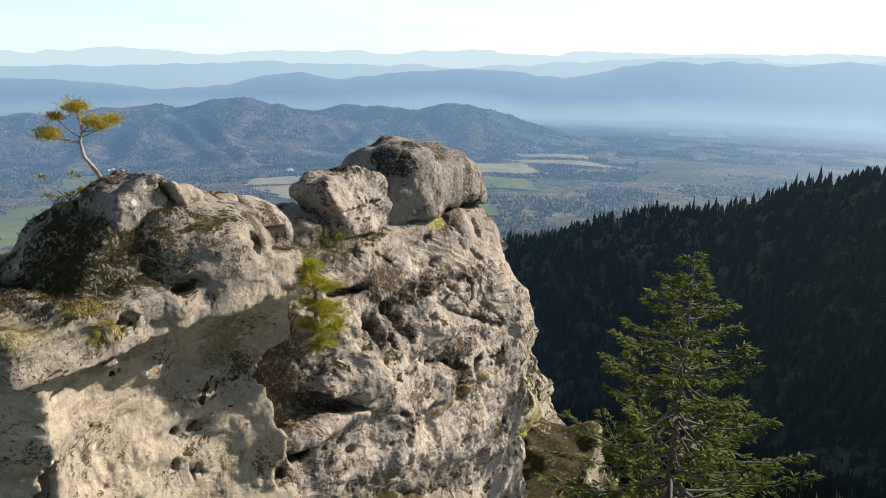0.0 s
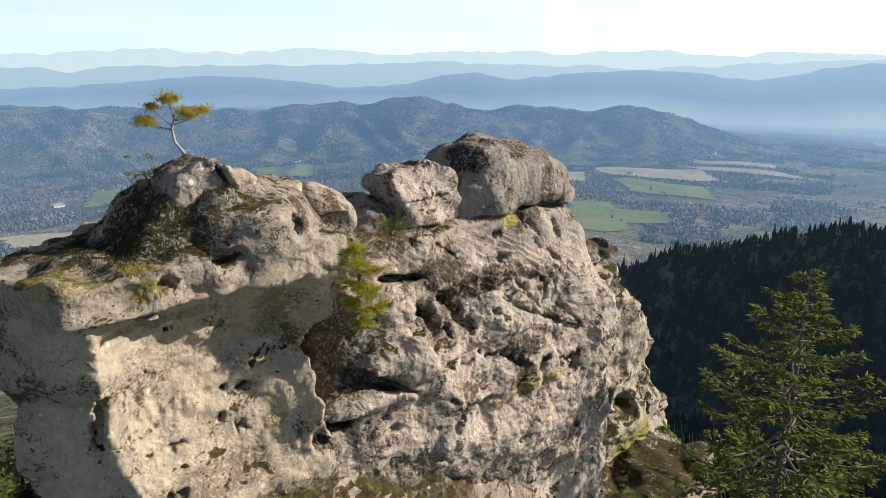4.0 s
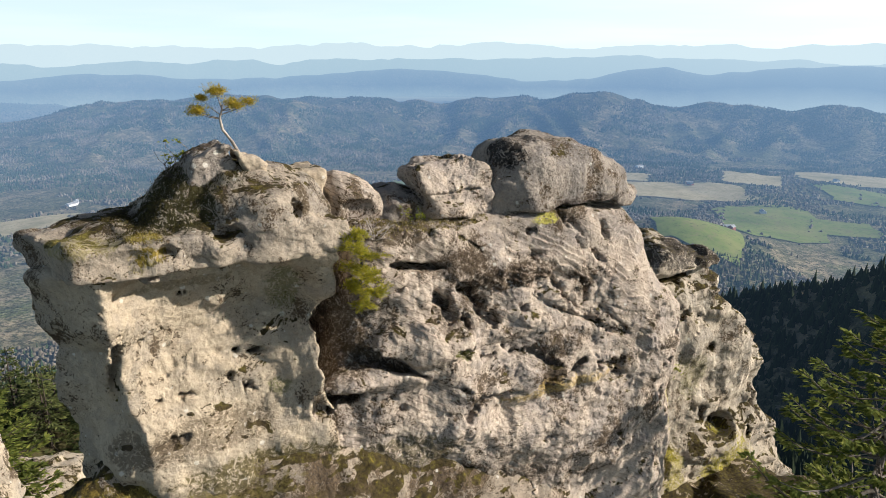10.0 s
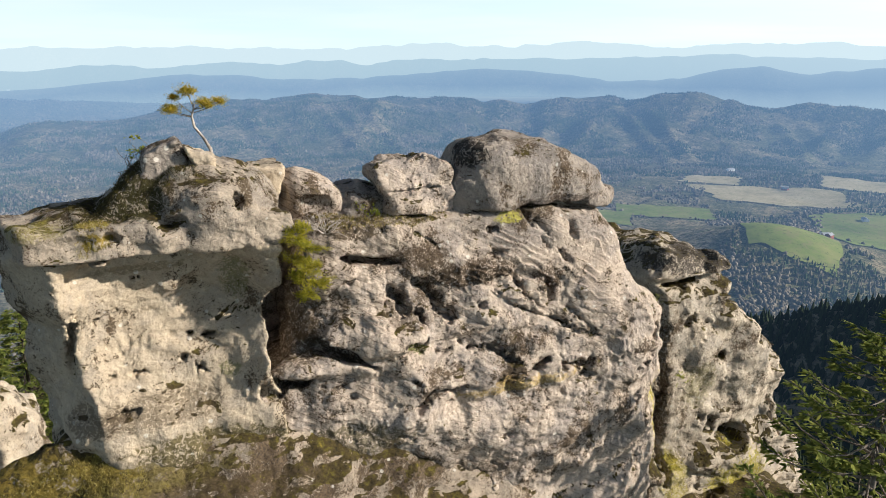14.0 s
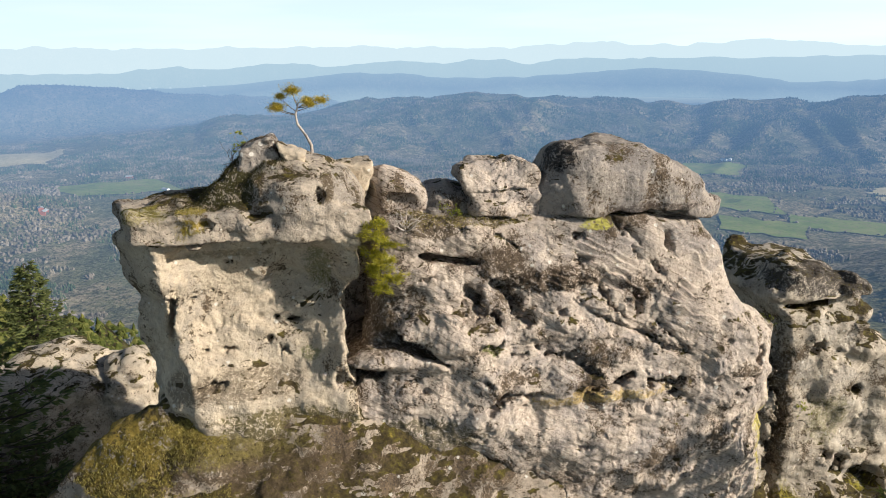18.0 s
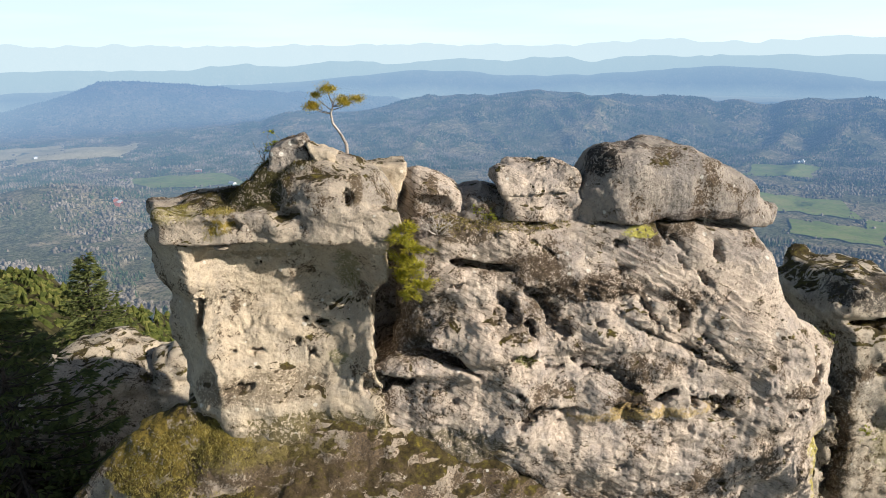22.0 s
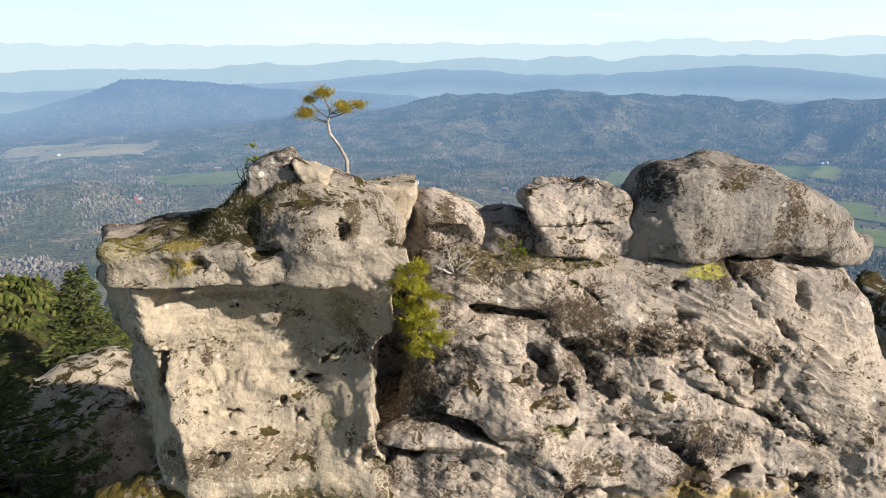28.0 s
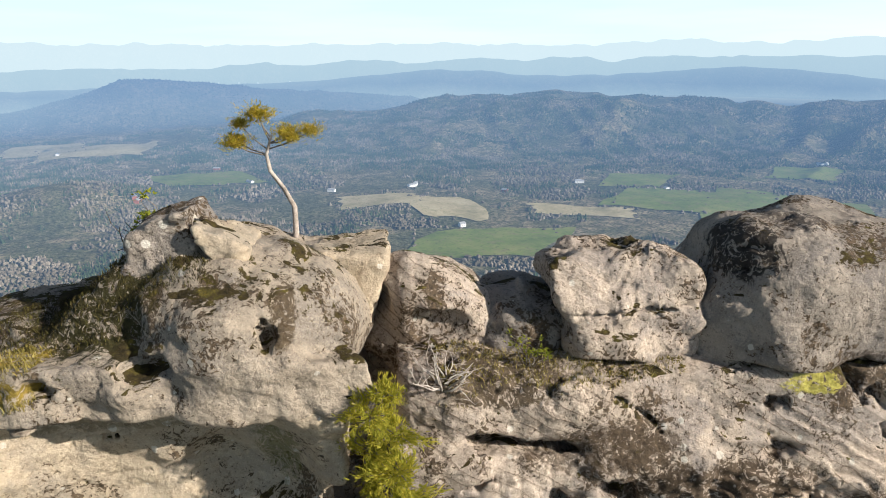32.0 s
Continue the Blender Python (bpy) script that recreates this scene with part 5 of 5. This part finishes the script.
conifer("fir_tree", (9.1, 23.5, -17.0), 20.1, 9.4, 5, NEEDLE, BARK, "tall sunlit green fir standing free beside the cliff", 46, 5, 1.6, 0.27, 0.3, 0.36)


def face(u, v, z):
    return tuple(local(u, v, z))


# crooked little pine on the ledge behind the dome
pine = tagged(new("dwarf_pine"), "crooked dwarf pine with yellow-green tufts rooted behind the dome", "tree")
pine.location = local(4.0, 3.85, 6.7)
U3 = Vector((0.513, 0.858, 0))
path = [Vector((0, 0, 0)), U3 * 0.03 + Vector((0, 0, 0.35)), U3 * 0.03 + Vector((0, 0, 0.75)), U3 * -0.12 + Vector((0, 0, 1.05)), U3 * -0.32 + Vector((0, 0, 1.35)), U3 * -0.36 + Vector((0, 0, 1.62)), U3 * -0.25 + Vector((0, 0, 1.95))]
v, f = tube(path, [0.055, 0.05, 0.045, 0.04, 0.036, 0.03, 0.014], 8)
part("trunk", v, f, BARK_PALE, pine)
rnd = random.Random(8)
limbs, nv, nf = [], [], []
for a0, b0 in (((-0.36, 1.62), (-0.95, 1.88)), ((-0.34, 1.7), (-0.75, 2.12)), ((-0.3, 1.8), (0.1, 2.02)), ((-0.34, 1.7), (0.3, 1.86)), ((-0.28, 1.9), (-0.3, 2.2)), ((-0.36, 1.6), (-0.8, 1.74)), ((-0.3, 1.8), (-0.05, 1.78)), ((-0.3, 1.85), (-0.52, 2.16))):
    p0, p1 = U3 * a0[0] + Vector((0, 0, a0[1])), U3 * b0[0] + Vector((rnd.uniform(-0.2, 0.2), rnd.uniform(-0.2, 0.2), b0[1] + rnd.uniform(-0.1, 0.12)))
    clump = rnd.uniform(0.06, 0.13)
    limbs.append(tube([p0, p0.lerp(p1, 0.5) + Vector((0, 0, -0.03)), p1], [0.014, 0.011, 0.006], 5))
    for _ in range(300):
        c = p1 + Vector((rnd.gauss(0, clump), rnd.gauss(0, clump), rnd.gauss(0, clump * 0.6)))
        spray(nv, nf, c, Vector((rnd.uniform(-1, 1), rnd.uniform(-1, 1), rnd.uniform(0.1, 0.9))), 0.075, 0.006, rnd)
v, f = join(limbs)
part("branchwork", v, f, BARK, pine)
part("crown", nv, nf, GOLD_NEEDLE, pine)

# bright shrub in the crack
shrub = tagged(new("crack_shrub"), "bright yellow-green conifer shrub growing in the rock crack", "shrub")
shrub.matrix_world = Matrix.Translation(local(5.5, -0.1, 4.42)) @ Matrix.Scale(1.1, 4)
rnd = random.Random(12)
W3 = Vector((0.858, -0.513, 0))
limbs, nv, nf = [tube([W3 * -0.5 + Vector((0, 0, -0.1)), Vector((0, 0, 0.25)), U3 * 0.04 + Vector((0, 0, 0.9)), U3 * -0.1 + Vector((0, 0, 1.6))], [0.05, 0.045, 0.03, 0.01], 7)], [], []
for du, dz, rad in ((0.02, 0.05, 0.26), (0.22, 0.3, 0.3), (-0.16, 0.42, 0.32), (0.16, 0.68, 0.36), (-0.24, 0.82, 0.3), (0.1, 1.06, 0.34), (-0.2, 1.3, 0.36), (0.02, 1.5, 0.24), (-0.3, 1.42, 0.2)):
    hub = U3 * du * 0.85 + W3 * rnd.uniform(-0.05, 0.25) + Vector((0, 0, dz))
    for _ in range(int(11 * rad / 0.3)):
        tip = hub + Vector((rnd.gauss(0, 0.45), rnd.gauss(0, 0.45), rnd.gauss(0, 0.16))) * rad
        limbs.append(tube([U3 * du * 0.2 + Vector((0, 0, dz - 0.05)), hub.lerp(tip, 0.4), tip], [0.012, 0.008, 0.003], 4))
        for _ in range(46):
            spray(nv, nf, hub.lerp(tip, rnd.uniform(0.25, 1.1)) + Vector((rnd.gauss(0, 0.05), rnd.gauss(0, 0.05), rnd.gauss(0, 0.025))), (tip - hub) + Vector((0, 0, rnd.uniform(-0.1, 0.2))), rnd.uniform(0.05, 0.1), 0.0065, rnd)
v, f = join(limbs)
part("branchwork", v, f, BARK, shrub)
part("crown", nv, nf, YELLOW_NEEDLE, shrub)

# dark firs beyond the outcrop's far end
conifer("shaded_fir", (-20.5, 4.4, -15.0), 16.6, 9.6, 21, DARK_NEEDLE, BARK_DARK, "dark shaded fir with drooping boughs beyond the cliff", 34, 7, 1.0, 0.38, 0.15, 0.35)
conifer("young_fir", (-33.0, 9.8, -7.5), 6.0, 2.6, 22, DARK_NEEDLE, BARK_DARK, "young dark fir on the slope beyond the cliff", 26, 6, 1.2, 0.34, 0.05)
conifer("young_fir", (-30.0, 16.5, -13.5), 10.0, 3.6, 23, NEEDLE, BARK_DARK, "young sunlit fir on the slope beyond the cliff", 34, 6, 1.2, 0.34, 0.05)


def slope_rock(x, y, z, ru, rv, rz, seed, label):
    p = PLACE.inverted() @ Vector((x, y, z))
    c = (p.x, p.y, p.z)
    rock("slope_rock", (c[0] - ru * 1.3, c[1] - rv * 1.3, c[2] - rz * 1.3), (c[0] + ru * 1.3, c[1] + rv * 1.3, c[2] + rz * 1.3), min(ru, rv, rz) / 16, lambda q: smin(ell(q, c, (ru, rv, rz)), rbox(q, (c[0] + ru * 0.2, c[1], c[2] - rz * 0.1), (ru * 0.7, rv * 0.7, rz * 0.7), rz * 0.2), 0.3), ROCK_SLOPE, label, "rock", 1.3, seed)


slope_rock(-25.0, 9.0, -7.6, 4.5, 4.0, 3.6, 301, "pale sunlit rock outcrop among the firs on the slope")
slope_rock(-22.5, 12.0, -7.4, 2.0, 2.4, 3.4, 307, "pale rock beside the larger one on the slope")
slope_rock(-41.0, 25.0, -23.2, 4.5, 4.0, 3.6, 311, "pale mossy rock on the wooded slope")



# slope conifers near enough to tell apart
kinds = [conifer("slope_conifer", (-60, 30 + 8 * k, -40), 6.5 + k, 2.3 + 0.3 * k, 500 + k, (NEEDLE, HILL_TREE, DARK_NEEDLE)[k], BARK_DARK, ("olive-green", "deep green", "dark green")[k] + " conifer among others on the wooded slope", 12, 6, 0.42, 0.52, 0.03) for k in range(3)]
rs = random.Random(71)
spots = []
while len(spots) < 90:
    a, d = rs.uniform(42, 67), rs.uniform(46, 130)
    if (a < 70 and d < 66) or (a >= 70 and d < 75):
        continue
    spots.append((a, d))
for k, (a, d) in enumerate(spots):
    x, y = to_xy(a, d)
    m = pose(float(x), float(y), float(height(a, d)) - 0.3, rs.uniform(-3, 3), rs.uniform(-3, 3), rs.uniform(0, 360))
    if k < 3:
        kinds[k].matrix_world = m
        tagged(kinds[k], group="slope conifers")
    else:
        copy_thing(kinds[rs.choice((0, 1, 1, 2))], m)

# low bushes along the brow of the near slope
n = 5500
az = rng.uniform(66, 112, n)
r = rng.uniform(42, 78, n)
scatter("brow_bushes", az, r, rng.uniform(0.3, 0.7, n) * rng.choice((1, 1, 1, 1.6), n), rng.uniform(0.25, 0.55, n), 6, 3, BRUSH, "low green bushes and saplings along the slope's brow", 14, 0.2)


# ---- small growth on the rock ----
def twigs(name, base, label, seed, size, material, leaf=None, count=9, category="shrub"):
    """A wiry branching twig, bare or leafy."""
    rnd = random.Random(seed)
    thing = tagged(new(name), label, category)
    thing.location = base
    stems, nv, nf = [], [], []
    for _ in range(count):
        p, way = Vector((0, 0, 0)), Vector((rnd.uniform(-1, 1), rnd.uniform(-1, 1), rnd.uniform(0.4, 1.4))).normalized()
        pts = [p]
        for k in range(6):
            way = (way + Vector((rnd.uniform(-0.7, 0.7), rnd.uniform(-0.7, 0.7), rnd.uniform(-0.4, 0.5)))).normalized()
            p = p + way * size / 6 * rnd.uniform(0.6, 1.2)
            pts.append(p)
            if k > 1 and rnd.random() < 0.7:
                q = p + Vector((rnd.uniform(-1, 1), rnd.uniform(-1, 1), rnd.uniform(-0.2, 1))).normalized() * size * 0.25
                stems.append(tube([p, p.lerp(q, 0.5) + Vector((0, 0, 0.02 * size)), q], [size * 0.008, size * 0.006, size * 0.003], 4))
                if leaf:
                    for _ in range(9):
                        spray(nv, nf, q + Vector((rnd.gauss(0, 0.04), rnd.gauss(0, 0.04), rnd.gauss(0, 0.03))) * size, Vector((rnd.uniform(-1, 1), rnd.uniform(-1, 1), rnd.uniform(-0.2, 1))), size * 0.085, size * 0.02, rnd)
        stems.append(tube(pts, [size * 0.022 * (1 - k / 7.5) for k in range(7)], 5))
    v, f = join(stems)
    part("stem", v, f, material, thing)
    if leaf:
        part("foliage", nv, nf, leaf, thing)
    return thing


twigs("dead_shrub", face(6.25, 0.75, 5.6), "bleached dead shrub of tangled twigs beside the crack", 401, 0.75, DEAD, None, 16)
twigs("leafy_sprig", face(7.45, 1.1, 5.7), "small leafy green sprig in the gap between the boulders", 402, 0.5, BARK, LEAF, 7)
twigs("leafy_sprig", face(2.5, 2.2, 7.2), "thin leafy yellow-green sprig behind the small boulder", 403, 0.95, BARK, LEAF, 6)
twigs("dead_branch", face(2.25, 1.8, 7.2), "crooked dead twig reaching out behind the small boulder", 404, 0.8, BARK_DARK, None, 4, "branch")
twigs("ledge_shrub", face(21.2, 4.0, -3.4), "thin green shrub rooted on the pillar", 405, 0.9, BARK, LEAF, 10)
twigs("ledge_shrub", face(17.6, 1.9, 1.6), "thin green shrub on the cliff's shoulder", 406, 0.5, BARK, LEAF, 6)


# ---- farms and the far town ----
def house(az, r, long, wide, high, wall, label, turn):
    x, y = to_xy(az, r)
    ob = tagged(new("farmhouse"), label, "house", "valley houses")
    ob.matrix_world = pose(float(x), float(y), float(height(az, r)) + 1.5, 0, 0, turn)
    l, w, ridge = long / 2, wide / 2, high * 1.55
    walls = [(-l, -w, -3), (l, -w, -3), (l, w, -3), (-l, w, -3), (-l, -w, high), (l, -w, high), (l, w, high), (-l, w, high), (-l, 0, ridge), (l, 0, ridge)]
    body = part("wall", walls[:8], [(0, 1, 5, 4), (1, 2, 6, 5), (2, 3, 7, 6), (3, 0, 4, 7)], wall, ob, "", False)
    part("gable", [walls[4], walls[7], walls[8]], [(0, 1, 2)], wall, ob, "", False)
    part("gable", [walls[6], walls[5], walls[9]], [(0, 1, 2)], wall, ob, "", False)
    e = 0.6
    for s in (-1, 1):
        roof = [(-l - e, s * (w + e), high - 0.3), (l + e, s * (w + e), high - 0.3), (l + e, 0, ridge + 0.2), (-l - e, 0, ridge + 0.2)]
        roof += [(a, b, c + 0.35) for a, b, c in roof]
        part("roof", roof, [(0, 1, 2, 3), (7, 6, 5, 4), (0, 4, 5, 1), (1, 5, 6, 2), (2, 6, 7, 3), (3, 7, 4, 0)], ROOFING, ob, "", False)
    for k in range(2):
        c = -l * 0.5 + k * l
        part("window", [(c - 0.7, -w - 0.05, 1.0), (c + 0.7, -w - 0.05, 1.0), (c + 0.7, -w - 0.05, 2.4), (c - 0.7, -w - 0.05, 2.4)], [(0, 1, 2, 3)], PANE, body, "", False)


rh = random.Random(15)
FARMS = [(36.5, 1790), (43.5, 1830), (49.5, 1690), (57.0, 1760), (26.0, 2230), (73.0, 2120), (70.5, 1880), (84.0, 2560), (8.5, 1900), (3.0, 1610), (-1.5, 2080), (5.0, 1330), (12.5, 2120), (-8.0, 2560), (30.0, 1560), (53.0, 1350), (64.0, 1700), (79.0, 1650)]
for k, (a, d) in enumerate(FARMS):
    for j in range(rh.choice((1, 1, 2))):
        house(a + rh.uniform(-0.5, 0.5) * j, d + rh.uniform(-25, 25) * j, rh.uniform(11, 24), rh.uniform(8, 12), rh.uniform(3.5, 5.5), (WHITE_WALL, WHITE_WALL, BARN_RED)[k % 3], ("small white farmhouse with a grey roof in the valley", "long white barn with a grey roof in the valley", "weathered red barn with a grey roof in the valley")[k % 3], rh.uniform(0, 180))


# far town: many small pale blocks
rt = np.random.default_rng(33)
tv, tf = [], []
for k in range(170):
    a, d = rt.normal(73.5, 2.6), rt.uniform(4330, 4470)
    x, y = to_xy(a, d)
    x, y, z = float(x), float(y), float(height(a, d))
    w, l, t = rt.uniform(5, 14), rt.uniform(4, 8), rt.uniform(5, 9)
    b = len(tv)
    tv += [(x + i * w, y + j * l, z + m) for m in (-4, t) for j in (-1, 1) for i in (-1, 1)]
    tf += [tuple(b + i for i in q) for q in ((0, 1, 5, 4), (1, 3, 7, 5), (3, 2, 6, 7), (2, 0, 4, 6), (4, 5, 7, 6))]
tagged(link_mesh("far_town", tv, tf, WHITE_WALL, False), "scattered white buildings of a hazy far town", "town", kind="stuff")


# ---- grass and loose stones on the rock ----
def on_rock(ob, box, up, count, seed):
    """Points of a rock's mesh that face upwards inside a box of face coordinates."""
    co = np.empty(len(ob.data.vertices) * 3, np.float32)
    ob.data.vertices.foreach_get("co", co)
    no = np.empty_like(co)
    ob.data.vertices.foreach_get("normal", no)
    co, no = co.reshape(-1, 3), no.reshape(-1, 3)
    ok = no[:, 2] > up
    for k in range(3):
        ok &= (co[:, k] > box[k][0]) & (co[:, k] < box[k][1])
    picks = co[ok]
    rg = np.random.default_rng(seed)
    return picks[rg.integers(0, len(picks), count)] if len(picks) else picks


def grass(points, tall, material, label, seed):
    rg = np.random.default_rng(seed)
    n = len(points)
    if not n:
        return
    a = rg.uniform(0, 6.28, n)
    h = tall * rg.uniform(0.4, 1.3, n)
    p = points + rg.normal(0, 0.03, (n, 3)) * (1, 1, 0)
    side = np.stack([np.cos(a), np.sin(a), np.zeros(n)], 1) * 0.006
    lean = np.stack([rg.normal(0, 0.5, n), rg.normal(0, 0.5, n), np.ones(n)], 1) * h[:, None]
    v = np.stack([p - side - (0, 0, 0.01), p + side - (0, 0, 0.01), p + lean * 0.55 + side * 0.7, p + lean], 1)
    i = np.arange(n)[:, None] * 4
    f = np.concatenate([i + [0, 1, 2], i + [0, 2, 3]], 0)
    ob = link_mesh("grass", v.reshape(-1, 3), f, material, False)
    ob.matrix_world = PLACE
    tagged(ob, label, "grass", kind="stuff")


foot = bpy.data.objects["foot_ledge"]
slab = bpy.data.objects["capping_slab"]
face_rock = bpy.data.objects["right_buttress"]
grass(on_rock(foot, ((-2.4, 1.6), (-2.8, 0.4), (-1.0, 3.0)), 0.45, 15000, 1), 0.05, GRASS, "dry yellow grass on the ledge at the wall's foot", 1)
grass(on_rock(slab, ((0.6, 3.4), (0.5, 3.0), (6.3, 8.0)), 0.4, 9000, 2), 0.05, MOSS, "short dark moss and dry grass on the slab's dome", 2)
grass(on_rock(slab, ((0.9, 1.5), (-0.4, 0.6), (5.9, 6.8)), 0.2, 800, 3), 0.06, GRASS, "tuft of dry golden grass on the slab's edge", 3)
grass(on_rock(face_rock, ((6.2, 9.6), (0.3, 1.8), (5.2, 6.2)), 0.6, 3000, 4), 0.06, GRASS, "dry grass on the soil under the boulders", 4)
for k, p in enumerate(on_rock(face_rock, ((8.5, 13.5), (-0.9, 0.4), (0.6, 1.25)), 0.7, 26, 5)):
    size = rh.uniform(0.03, 0.09)
    bm = bmesh.new()
    bmesh.ops.create_icosphere(bm, subdivisions=2, radius=size)
    for w in bm.verts:
        w.co *= 1 + 0.35 * noise.noise(w.co * 9 / size * 0.1 + Vector((k, 0, 0)))
        w.co.z *= 0.7
    me = bpy.data.meshes.new("stone")
    bm.to_mesh(me)
    bm.free()
    me.materials.append(ROCK_PALE)
    ob = tagged(new("stone", me), "small loose sandstone chip on the sandy ledge", "stone", "loose stones")
    ob.location = PLACE @ Vector([float(q) for q in p]) + Vector((0, 0, size * 0.4))
